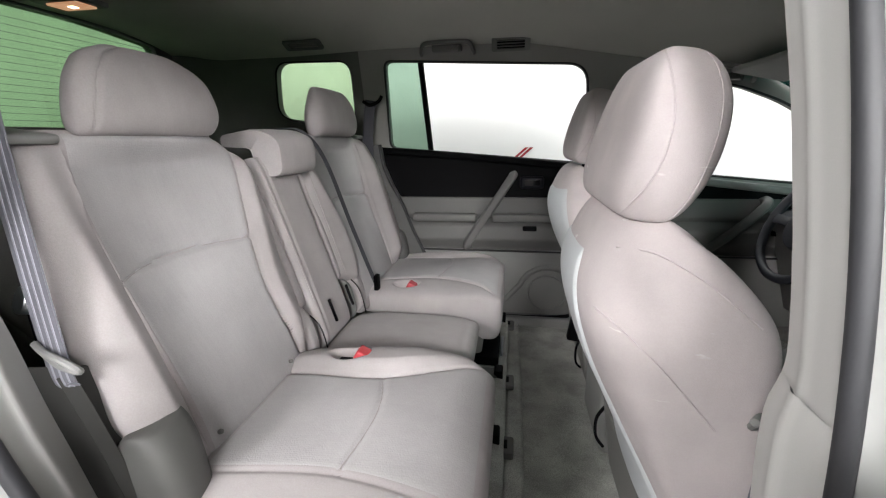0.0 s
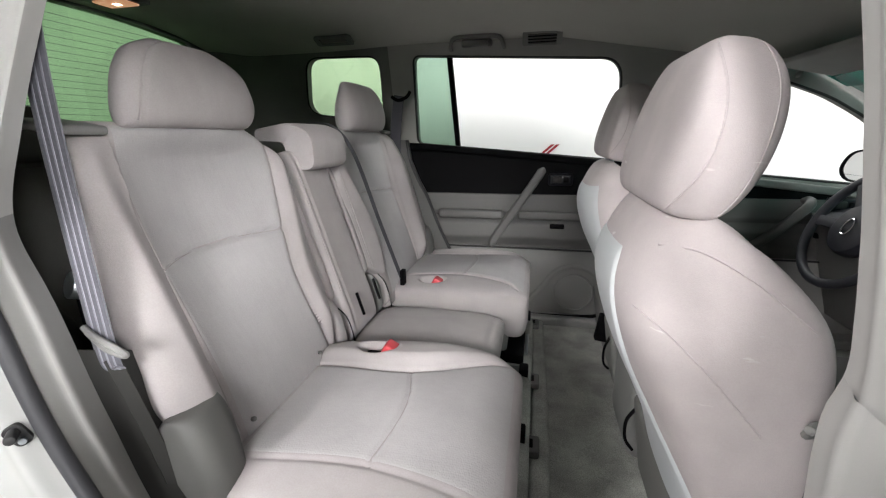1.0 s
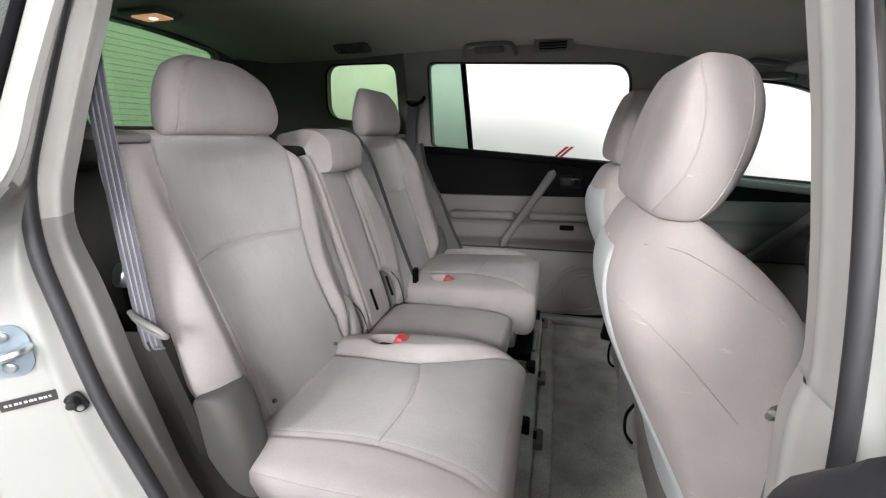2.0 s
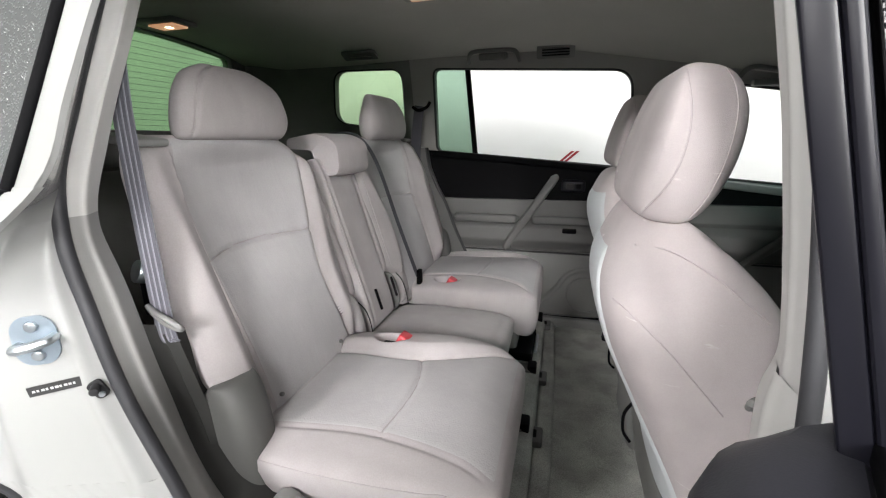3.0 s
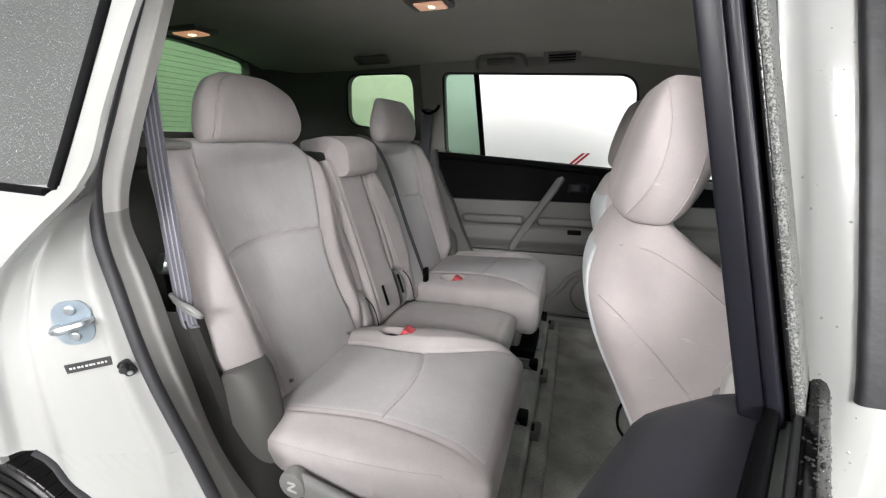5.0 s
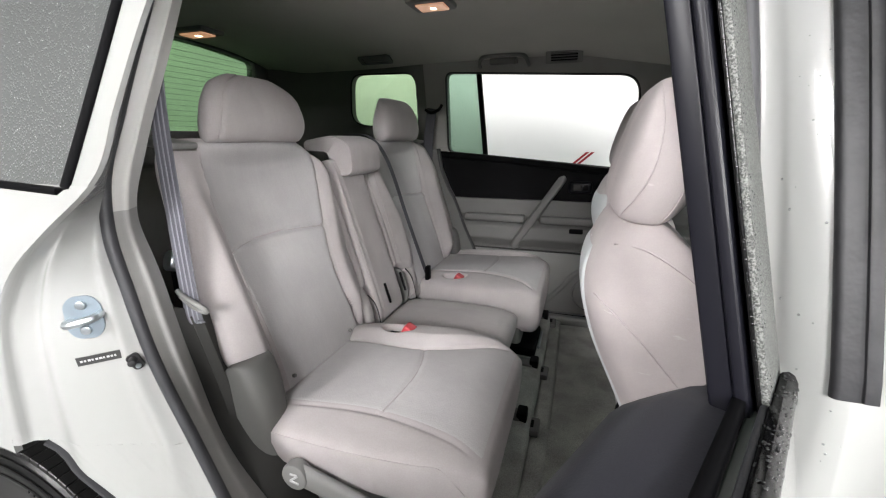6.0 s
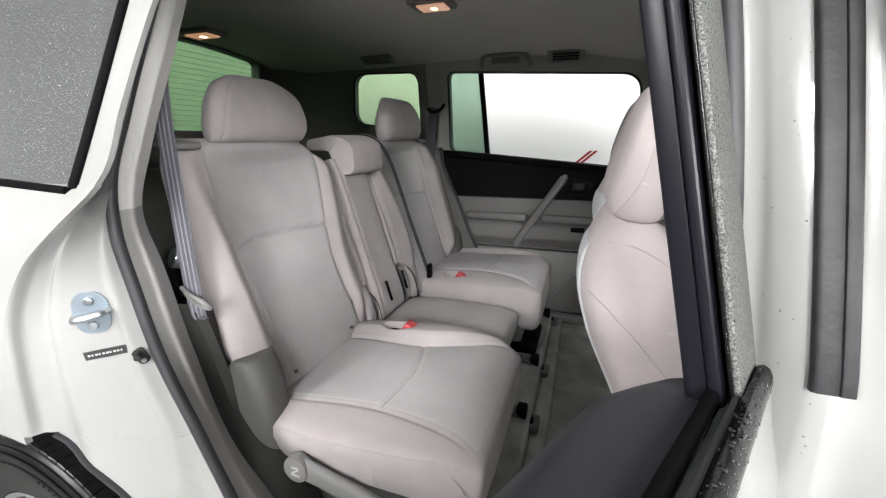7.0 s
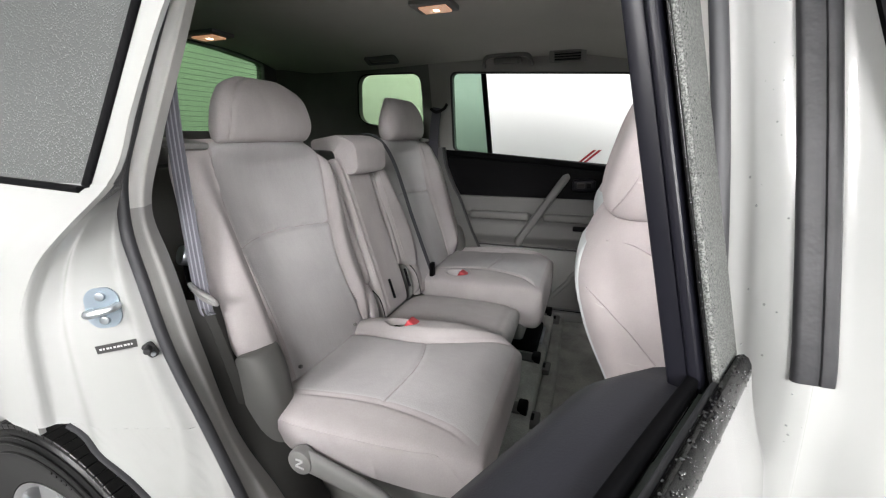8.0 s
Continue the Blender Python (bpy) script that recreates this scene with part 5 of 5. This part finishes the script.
tagged(part("sill_outer", sweep([(-0.45, -0.86, 0.36), (1.5, -0.86, 0.36)], rect(0.10, 0.07, 0.02, 4), side=(0, 0, 1)), PAINT), "white outer sill", "door sill", kind="structure")

# striker, label, bump stop on the jamb
st = thing("door_striker", "zinc steel door striker on a pale blue plate", "door striker", (-0.478, -0.86, 0.95))
jm = on_jamb(-0.454, 0.942) @ Matrix.Scale(0.80, 4) @ pose(0, 0, 0.001)
part("plate", plate(rounded([(-0.017, -0.044), (0.017, -0.044), (0.031, -0.026), (0.031, 0.026), (0.017, 0.044), (-0.017, 0.044), (-0.031, 0.026), (-0.031, -0.026)], 0.011), [], lambda a, b, d: jm @ Vector((a, b, d)), 0.004), BLUE_PLATE, st, "pale blue steel plate")
part("loop", sweep([jm @ Vector(p) for p in curve3([(-0.022, -0.006, 0.0), (-0.022, -0.006, 0.022), (0.0, 0.0, 0.032), (0.024, 0.004, 0.024), (0.026, 0.004, 0.0)], 7)], circle(0.0065, 8), side=(0, 0, 1)), METAL, st, "steel striker loop")
for b in (-0.026, 0.026):
    part("bolt", disc(0.009, 0.008, jm @ pose(0, b, 0.006), 14, 0.002), METAL, st)
lb = thing("code_label", "small black label with a pale bar of print", "label", (-0.50, -0.86, 0.835))
lm = on_jamb(-0.445, 0.872) @ Matrix.Scale(0.9, 4) @ pose(0, 0, 0.003, 0, 0, 8)
part("sticker", box(-0.036, 0.036, -0.008, 0.008, 0.0, 0.0015, 0, m=lm), LABEL_BLACK, lb, smooth=0)
for k, wd in enumerate((0.004, 0.003, 0.0045, 0.003, 0.004, 0.005, 0.003, 0.0045, 0.004, 0.003)):
    part("print_bar", box(-0.030 + 0.0061 * k, -0.030 + 0.0061 * k + wd, -0.0018, 0.0018, 0.0016, 0.0021, 0, m=lm), LABEL_WHITE, lb, smooth=0)
bs = thing("bump_stop", "black rubber door bump stop", "bump stop", (-0.43, -0.82, 0.84))
bm_ = on_jamb(-0.400, 0.868) @ Matrix.Scale(0.66, 4) @ pose(0, 0, 0.001, 0, 0, 25)
part("base", plate(rounded([(-0.012, -0.030), (0.012, -0.030), (0.014, 0.012), (-0.014, 0.012)], 0.010), [], lambda a, b, d: bm_ @ Vector((a, b, d)), 0.008), RUBBER, bs)
part("tip", disc(0.009, 0.03, bm_ @ pose(0, 0.0, 0.02), 14, 0.004), RUBBER, bs)
part("bolt", disc(0.006, 0.006, bm_ @ pose(0, -0.02, 0.011), 12, 0.001), METAL, bs)

# rear wheel
rw = thing("road_wheel", "black grooved tyre on a silver alloy rim", "wheel", (-0.745, -0.77, 0.0))
AX = pose(-0.745, -0.768, 0.322, 90, 0, 0) @ Matrix.Scale(0.888, 4)
prof = [(0.195, 0.09), (0.205, 0.106), (0.27, 0.118), (0.32, 0.122), (0.345, 0.108), (0.358, 0.085), (0.362, 0.0), (0.358, -0.085), (0.345, -0.108), (0.30, -0.12), (0.195, -0.10)]
tyre = part("tyre", rings_mesh([[AX @ Vector((r * math.cos(a), r * math.sin(a), w)) for r, w in prof] for a in np.linspace(0, 2 * math.pi, 73)], closed_ring=True, caps=False), TYRE, rw)
for k in range(84):
    a = 360 * k / 84
    for w, half, turn in ((-0.076, 0.020, 0.0), (-0.028, 0.022, 2.0), (0.026, 0.026, -1.0), (0.083, 0.026, 1.2)):
        tb = box(0.352 if abs(w) > 0.05 else 0.357, 0.3655, -0.0129, 0.0129, w - half, w + half, 0.0015, 1)
        tb.transform(AX @ pose(0, 0, 0, 0, 0, a + turn))
        part("tread_block", tb, TYRE, tyre, smooth=0)
for r0 in (0.30, 0.325, 0.338):
    part("sidewall_ring", sweep([AX @ Vector((r0 * math.cos(a), r0 * math.sin(a), 0.1215 if r0 < 0.33 else 0.114)) for a in np.linspace(0, 2 * math.pi, 60, endpoint=False)], circle(0.0025, 6), side=(0, 1, 0), closed=True), TYRE, tyre)
for k in range(5):
    lt = box(0.285, 0.300, -0.004, 0.004, 0.118, 0.1225, 0, m=AX @ pose(0, 0, 0, 0, 0, 62 + 3.2 * k))
    part("raised_bar", lt, TYRE, tyre, smooth=0)
part("rim", rings_mesh([[AX @ Vector((r * math.cos(a), r * math.sin(a), w)) for r, w in ((0.196, 0.095), (0.202, 0.106), (0.186, 0.100), (0.170, 0.05), (0.175, -0.09), (0.196, -0.10))] for a in np.linspace(0, 2 * math.pi, 49)], caps=False), ALLOY, rw, "silver alloy rim")
for k in range(5):
    a = 2 * math.pi * k / 5 + 0.5
    part("spoke", sweep([AX @ Vector((0.04 * math.cos(a), 0.04 * math.sin(a), 0.075)), AX @ Vector((0.14 * math.cos(a), 0.14 * math.sin(a), 0.085)), AX @ Vector((0.182 * math.cos(a), 0.182 * math.sin(a), 0.08))], rect(0.07, 0.025, 0.008, 2), side=AX.to_3x3() @ Vector((-math.sin(a), math.cos(a), 0))), ALLOY, rw)
part("hub", disc(0.055, 0.05, AX @ pose(0, 0, 0.07), 24, 0.008), ALLOY, rw)

# wheel-house trim and third row, seen past the pillar and over the second row
tagged(part("cargo_trim_right", padded(lambda v: (-1.35 + 0.72 * v, 0.60, 0, 1), lambda v: -0.77, lambda v: -0.47 - 0.06 * v, lambda v: 0.335, lambda v: 0.24, lambda y, v: 0, 30, 40, 4.0, 5.0), KICK), "dark grey moulded trim over the wheel house", "cargo trim", kind="structure")
for sy in (-1, 1):
    tr = thing("third_row_seat", "grey fabric third-row seat in the dark cargo area", "car seat", (-1.15, sy * 0.26, 0.36), group="third-row seats")
    # third-row parts take CARGO's dark grey, not the second row's FABRIC
    part("backrest", padded(lambda v: (-1.03 - 0.14 * v, 0.55 + 0.56 * v, 0.97, 0.24), lambda v: -0.46, lambda v: -0.04, lambda v: 0.045, lambda v: 0.05, lambda y, v: -0.012 * math.cos((y + 0.25) * 7), 40, 40, 4.0, 5.0, side=-sy), CARGO, tr, "dark grey backrest")
    part("headrest", padded(lambda v: (-1.15 - 0.02 * v, 1.125 + 0.145 * v, 0.99, 0.1), lambda v: -0.37 + 0.03 * v, lambda v: -0.15 - 0.03 * v, lambda v: 0.04, lambda v: 0.05, lambda y, v: 0, 40, 40, 3.0, 3.2, side=-sy), CARGO, tr, "dark grey headrest")
    part("cushion", padded(lambda v: (-1.05 + 0.36 * v, 0.52, 0, 1), lambda v: -0.46, lambda v: -0.04, lambda v: 0.05, lambda v: 0.10, lambda y, v: 0, 30, 30, 5.0, 5.0, side=-sy), CARGO, tr, "dark grey cushion")

# middle pillar on the right
BZ = (0.40, 0.80, 1.0, 1.2, 1.33, 1.50)


def bseal(z):
    return (lerp(z, BZ, (0.440, 0.434, 0.425, 0.408, 0.393, 0.368)), lerp(z, (0.4, 1.1, 1.5), (-0.80, -0.795, -0.725)))


bp_ = thing("pillar_right", "middle door pillar, pale trim inside and white paint outside", "car pillar", (0.45, -0.8, 0.4), kind="structure")
def inner_edge(z):
    return lerp(z, (0.40, 0.82, 0.90, 0.94, 0.971, 1.03, 1.09, 1.15, 1.22, 1.28, 1.5), (0.45, 0.440, 0.435, 0.436, 0.444, 0.440, 0.431, 0.423, 0.413, 0.402, 0.360))


def middle_trim(z0, z1, swell):
    def f(u, v):
        z = z0 + (z1 - z0) * v
        x, y = bseal(z)
        ex, ey = inner_edge(z), -0.700 + max(0.0, z - 1.1) * 0.1
        if u < 0.6:
            k = u / 0.6
            return (x + 0.004 + (ex - x - 0.004) * k - swell * math.sin(k * math.pi) - 0.003 * dent(k, 0.6, 0.08), y + 0.006 + (ey - y - 0.006) * k, z)
        k = (u - 0.6) / 0.4
        return (ex + 0.10 * k**1.3, ey + 0.012 * math.sin(k * 1.57), z)
    return f


part("pillar_trim", skin(middle_trim(0.968, 1.50, 0.003), 30, 50), PILLAR, bp_, "pale grey pillar trim")
part("lower_trim", skin(middle_trim(0.40, 0.972, 0.007), 30, 40), PILLAR, bp_, "pale grey lower pillar trim")
part("opening_seal", sweep([(bseal(z)[0] - 0.002, bseal(z)[1] - 0.004, z) for z in np.linspace(0.41, 1.49, 60)], circle(0.0082, 10), side=(0, 1, 0)), RUBBER_GREY, bp_, "grey rubber door-opening seal")


def strip_c(z):
    return (lerp(z, (0.4, 1.02, 1.28, 1.5), (0.482, 0.480, 0.460, 0.435)), -0.860 + max(0.0, z - 1.02) * 0.235)


def bjamb(u, v):
    z = 0.40 + 1.10 * v
    x, y = bseal(z)
    ox, oy = strip_c(z)
    return (x + (ox - x) * u + 0.004 * math.sin(u * 9), y + (oy - y) * step(0, 0.8, u) - 0.004 * math.sin(u * 8), z)


part("outer_jamb", skin(bjamb, 24, 50, 0.01, (0.5, 0.8, 0)), PAINT, bp_, "glossy white pillar face")
part("front_door_edge", skin(lambda u, v: ((lambda z: (strip_c(z)[0] + 0.5 * u, strip_c(z)[1] - 0.002 - 0.035 * step(0.02, 0.12, u), z))(0.40 + 1.10 * v)), 40, 40, 0.012, (0, 1, 0)), PAINT, bp_, "white edge of the closed front door")
part("door_strip", sweep([(strip_c(z)[0], strip_c(z)[1] - 0.005, z) for z in np.linspace(1.012, 1.49, 30)], rect(0.030, 0.012, 0.005, 3), side=(1, -0.1, 0)), STRIP, bp_, "dark vertical rubber strip")
part("strip_rib", sweep([(strip_c(z)[0] + 0.007, strip_c(z)[1] - 0.012, z) for z in np.linspace(1.014, 1.49, 30)], rect(0.010, 0.006, 0.002, 2), side=(1, -0.1, 0)), STRIP, bp_, "wet raised rib of the strip")

part("front_window_edge", plate([(0.478, 1.30), (0.503, 1.21), (0.530, 1.11), (0.63, 1.10), (0.61, 1.32), (0.565, 1.48), (0.428, 1.48)], [], lambda a, b, d: (a, strip_c(b)[1] - 0.040 - d, b), 0.006), BLACK, bp_, "black edge of the front door window")

# open rear door, hinged at the pillar
door = thing("door_3", "open rear door with its window lowered, wet along the outer edge", "car door", (0.413, -0.92, 0.4), kind="structure")
HX, HY, DX, DY = 0.413, -0.92, -0.416, -0.909
LEN = 0.98


def at_door(s, p, z):
    """s: along the door from its hinge; p: towards its inner side."""
    return Vector((HX + DX * s + DY * p, HY + DY * s - DX * p, z))


def door_top(s):
    return 1.045 + 0.035 * s


def trim_shelf():
    rings = []
    for k in range(61):
        s = 0.030 + (LEN - 0.04) * k / 60
        e = math.sqrt(max(1 - (1 - min((s - 0.028) / 0.07, 1.0)) ** 2, 0.0))
        pin = 0.030 + 0.062 * max(e, 0.10)
        zt = door_top(s) - 0.004
        rings.append([at_door(s, p, z) for p, z in ((0.024, zt - 0.03), (0.024, zt - 0.003), (0.027, zt), (0.03 + (pin - 0.03) * 0.5, zt + 0.001), (pin - 0.018, zt - 0.004), (pin - 0.006, zt - 0.014), (pin, zt - 0.035), (pin - 0.004, zt - 0.10), (0.03, zt - 0.11))])
    return rings_mesh(rings)


part("trim_shelf", trim_shelf(), TRIM_DARK, door, "charcoal padded top of the door trim")
part("inner_card", skin(lambda u, v: at_door(0.05 + (LEN - 0.07) * u, 0.075 + 0.02 * math.sin(v * 5), 0.42 + (door_top(0.5) - 0.10 - 0.42) * v), 24, 16), TRIM_LIGHT, door, "light grey door card")
part("inner_seal", sweep([at_door(0.035 + (LEN - 0.05) * k / 20, 0.0215, door_top(0.03 + LEN * k / 20) + 0.002) for k in range(21)], rect(0.014, 0.008, 0.003, 3), side=(0, 0, 1)), BLACK, door, "black inner glass seal")
part("glass_edge", sweep([at_door(0.05 + (LEN - 0.07) * k / 10, 0.0140, door_top(0.05 + LEN * k / 10) - 0.012) for k in range(11)], rect(0.02, 0.0065, 0.001, 1), side=(0, 0, 1)), GLASS_EDGE, door, "top edge of the lowered glass")
part("outer_seal", sweep([at_door(0.03 + (LEN - 0.05) * k / 20, 0.0095, door_top(0.03 + LEN * k / 20) - 0.002) for k in range(21)], rect(0.018, 0.004, 0.0015, 2), side=(0, 0, 1)), RUBBER_GREY, door, "outer glass wiper seal")
part("belt_moulding", sweep([at_door(0.008 + (LEN - 0.01) * k / 40, 0.002, door_top(LEN * k / 40) + 0.0) for k in range(41)], [(0.013 * math.cos(a), 0.0068 * math.sin(a)) for a in np.linspace(0, 2 * math.pi, 12, endpoint=False)], side=(0, 0, 1)), WET_BLACK, door, "wet black belt moulding")
part("outer_skin", skin(lambda u, v: at_door(-0.008 - 0.62 * max(0.0, 0.97 - v) ** 1.25 * (1 - u) + LEN * u, 0.000 - 0.045 * math.sin(min(1, (1 - v) * 1.4) * 1.5), 0.42 + (door_top(0.5) - 0.02 - 0.42) * v), 24, 20, 0.008, (0.5, 0.5, 0)), PAINT, door, "white outer door skin with water drops")


def post_at(s, p, z):
    return at_door(s, p + (z - 1.05) * 0.235, z)


zz = np.linspace(1.03, 1.47, 24)
ACROSS = at_door(0, 1, 0) - at_door(0, 0, 0)
part("frame_inner", sweep([post_at(0.045, 0.0310, z) for z in zz], rect(0.0150, 0.03, 0.003, 3), side=ACROSS), GLOSS_BLACK, door, "black painted window frame", smooth=25)
part("frame_ridge", sweep([post_at(0.046, 0.0195, z) for z in zz], rect(0.0080, 0.034, 0.003, 3), side=ACROSS), GLOSS_BLACK, door, "rounded black frame ridge", smooth=25)
part("frame_channel", sweep([post_at(0.030, 0.0142, z) for z in zz], rect(0.0050, 0.024, 0.002, 2), side=ACROSS), BLACK, door, "black glass channel")
part("channel_lip", sweep([post_at(0.050, 0.0112, z) for z in zz], rect(0.0025, 0.016, 0.001, 2), side=ACROSS), WET_BLACK, door, "wet rubber lip")
part("frame_garnish", sweep([post_at(0.028, 0.0080, z) for z in zz], rect(0.0045, 0.056, 0.0015, 2), side=ACROSS), WET, door, "wet gritty outer window garnish")
part("frame_top", sweep([post_at(0.02 + 0.9 * k / 20, 0.02, 1.47 + 0.012 * math.sin(k / 20 * 3.1)) for k in range(21)], rect(0.05, 0.04, 0.01, 3), side=(0, 0, 1)), GLOSS_BLACK, door)
part("frame_rear", sweep([post_at(0.93, 0.02, z) for z in zz], rect(0.05, 0.04, 0.01, 3), side=(0, 1, 0)), GLOSS_BLACK, door)

# right front door and shell that close the cabin
tagged(part("front_door_right", box(0.58, 1.6, -0.80, -0.74, 0.38, 1.02, 0.01), TRIM), "closed right front door, grey inside", "car door", kind="structure")


# ---------------------------------------------------------------- belts
def strap(name, label, path, facing, cloth=None, group="seat belts", width=0.048):
    b = thing(name, label, "seat belt", path[0], group=group)
    pts = curve3(path, 12)
    part("webbing", sweep(pts, rect(width, 0.0022, 0.0008, 1), side=facing), cloth or BELT, b)
    if cloth:
        return b
    sd = Vector(facing).normalized()
    for o in (-0.26 * width, 0.0, 0.26 * width):
        off = []
        for i, p in enumerate(pts):
            t = (pts[min(i + 1, len(pts) - 1)] - pts[max(i - 1, 0)]).normalized()
            s = (sd - t * sd.dot(t)).normalized()
            off.append(p + s * o)
        part("stripe", sweep(off, rect(0.094 * width, 0.0034, 0.0008, 1), side=facing), BELT_STRIPE, b, "pale woven stripe")
    return b


rb = strap("seat_belt", "grey striped shoulder belt beside the open door", [(-0.405, -0.695, 1.34), (-0.407, -0.700, 1.24), (-0.398, -0.708, 1.08), (-0.384, -0.716, 0.912), (-0.378, -0.714, 0.885)], (1, -0.12, 0.1))
part("latch_plate", sweep(curve3([(-0.414, -0.715, 0.945), (-0.385, -0.727, 0.941), (-0.345, -0.732, 0.930), (-0.338, -0.727, 0.918), (-0.368, -0.725, 0.922), (-0.410, -0.712, 0.932)], 6), circle(0.0045, 8), side=(0, 1, 0), closed=True), TRIM_LIGHT, rb, "pale belt tongue ring")
# lower webbing takes KICK's near-black; the shadow there is put into its colour
part("lower_webbing", sweep(curve3([(-0.384, -0.712, 0.90), (-0.366, -0.708, 0.83), (-0.348, -0.702, 0.74), (-0.335, -0.695, 0.62), (-0.33, -0.69, 0.45)], 10), rect(0.018, 0.0024, 0.0008, 1), side=(0.6, 0.8, 0.2)), KICK, rb, "folded lower end of the belt, shadow put into its colour")
part("anchor_bolt", disc(0.02, 0.02, pose(-0.470, -0.672, 0.984, 70, 0, -20), 16, 0.004), METAL, rb)
part("anchor_strap", box(-0.486, -0.458, -0.668, -0.660, 0.90, 0.985, 0.003, 2), BLACK, rb, "dark anchor strap")
lb2 = strap("seat_belt", "dark centre belt lying along the far seat", [(-0.58, 0.17, 1.225), (-0.49, 0.180, 1.218), (-0.425, 0.195, 1.13), (-0.350, 0.205, 0.90), (-0.285, 0.218, 0.70)], (0.03, 1, 0.0), BELT_SHADED, width=0.026)
part("tongue", box(-0.288, -0.272, 0.205, 0.235, 0.675, 0.73, 0.004), BLACK, lb2, "black belt tongue")
# webbing darker than BELT in place of the shadow on it
fb = strap("seat_belt", "grey shoulder belt hanging beside the far pillar", [(-0.412, 0.650, 1.345), (-0.425, 0.655, 1.27), (-0.438, 0.664, 1.18), (-0.440, 0.667, 1.06), (-0.43, 0.668, 0.90), (-0.42, 0.668, 0.70)], (1, 0.0, 0.1), BELT_SHADED, width=0.046)
part("belt_guide", sweep(curve3([(-0.44, 0.64, 1.34), (-0.41, 0.63, 1.325), (-0.375, 0.635, 1.338), (-0.36, 0.64, 1.36)], 6), circle(0.007, 8), side=(0, 1, 0)), BLACK, fb)
sb = strap("seat_belt", "grey front belt hanging on the middle pillar", [(0.45, -0.685, 1.28), (0.475, -0.685, 1.12), (0.480, -0.683, 0.98), (0.474, -0.682, 0.88), (0.468, -0.682, 0.80), (0.46, -0.69, 0.60)], (1, 0.3, 0))
part("latch_plate", sweep(curve3([(0.436, -0.690, 0.903), (0.452, -0.676, 0.901), (0.486, -0.672, 0.897), (0.488, -0.668, 0.889), (0.456, -0.672, 0.889), (0.438, -0.684, 0.894)], 6), circle(0.0045, 8), side=(0, 0, 1), closed=True), TRIM_LIGHT, sb, "pale belt tongue ring")


# ---------------------------------------------------------------- water drops
def drops(name, label, spots, parent, mat=None):
    """Flattened half drops; spots: (place, normal, radius)."""
    verts, faces = [], []
    for c, n, r in spots:
        n = Vector(n).normalized()
        a = n.orthogonal().normalized()
        b = n.cross(a)
        k0 = len(verts)
        c = Vector(c)
        for ring, h in ((1.0, -0.1), (0.72, 0.30)):
            for k in range(6):
                t = 2 * math.pi * k / 6
                verts.append(c + (a * math.cos(t) + b * math.sin(t)) * r * ring + n * r * h)
        verts.append(c + n * r * 0.38)
        for k in range(6):
            q = (k + 1) % 6
            faces += [(k0 + k, k0 + q, k0 + 6 + q, k0 + 6 + k), (k0 + 6 + k, k0 + 6 + q, k0 + 12)]
    me = bpy.data.meshes.new(name)
    me.from_pydata([tuple(v) for v in verts], [], faces)
    me.polygons.foreach_set("use_smooth", [True] * len(me.polygons))
    me.materials.append(mat or WATER)
    ob = new(name, me)
    ob.parent = parent
    ob.matrix_parent_inverse = Matrix.Translation(-parent.location)
    return tagged(ob, label, kind="stuff")


rng = random.Random(4)
spots = []
for k in range(520):
    s, t = rng.uniform(0.01, 0.45), rng.gauss(0.35, 0.9)
    nrm = (at_door(0, -math.sin(t), 0) - at_door(0, 0, 0)) + Vector((0, 0, math.cos(t)))
    spots.append((at_door(s, 0.002 - 0.0068 * math.sin(t), door_top(s) + 0.013 * math.cos(t)), nrm, rng.choice((0.0004, 0.0006, 0.0008, 0.0012))))
drops("water_drops", "clear water drops on the black moulding", spots, door)
spots = []
for k in range(150):
    s, zq = rng.uniform(0.0, 0.4), rng.uniform(0.8, 1.02)
    v = (zq - 0.42) / (door_top(0.5) - 0.02 - 0.42)
    spots.append((at_door(s, -0.001 - 0.045 * math.sin(min(1, (1 - v) * 1.4) * 1.5), zq), at_door(0, -1, 0) - at_door(0, 0, 0) + Vector((0, 0, 0.3)), rng.choice((0.001, 0.0015, 0.002))))
drops("water_drops", "clear water drops on the white door skin", spots, door, SPRAY)
spots = []
for k in range(160):
    zq, s = rng.uniform(1.06, 1.4), rng.uniform(0.04, 0.058)
    spots.append((post_at(s, 0.0057, zq), at_door(0, -1, 0) - at_door(0, 0, 0), rng.choice((0.0003, 0.0005, 0.0007))))
for k in range(120):
    zq = rng.uniform(1.06, 1.4)
    spots.append((post_at(0.0585, 0.0105, zq), at_door(1, 0, 0) - at_door(0, 0, 0), rng.choice((0.0003, 0.0005, 0.0007))))
drops("water_drops", "fine water drops on the window frame", spots, door)
spots = []
for k in range(2600):
    x, zq = -0.40 - 0.36 * rng.random() ** 1.5, rng.uniform(1.155, 1.45)
    spots.append(((x, glass_y(zq) - 0.0002, zq), (0, -1, 0.3), rng.choice((0.0004, 0.0005, 0.0006, 0.0008, 0.0011))))
drops("water_drops", "fine spray of water drops on the glass", spots, win4, SPRAY)
spots = []
for k in range(46):
    u, v = rng.uniform(0.25, 0.95), rng.uniform(0.35, 0.92)
    spots.append((bjamb(u, v), (-0.3, -1, 0.1), rng.choice((0.0005, 0.0007, 0.0010, 0.0013))))
drops("water_drops", "scattered small water drops on the white pillar", spots, bp_, SPRAY)
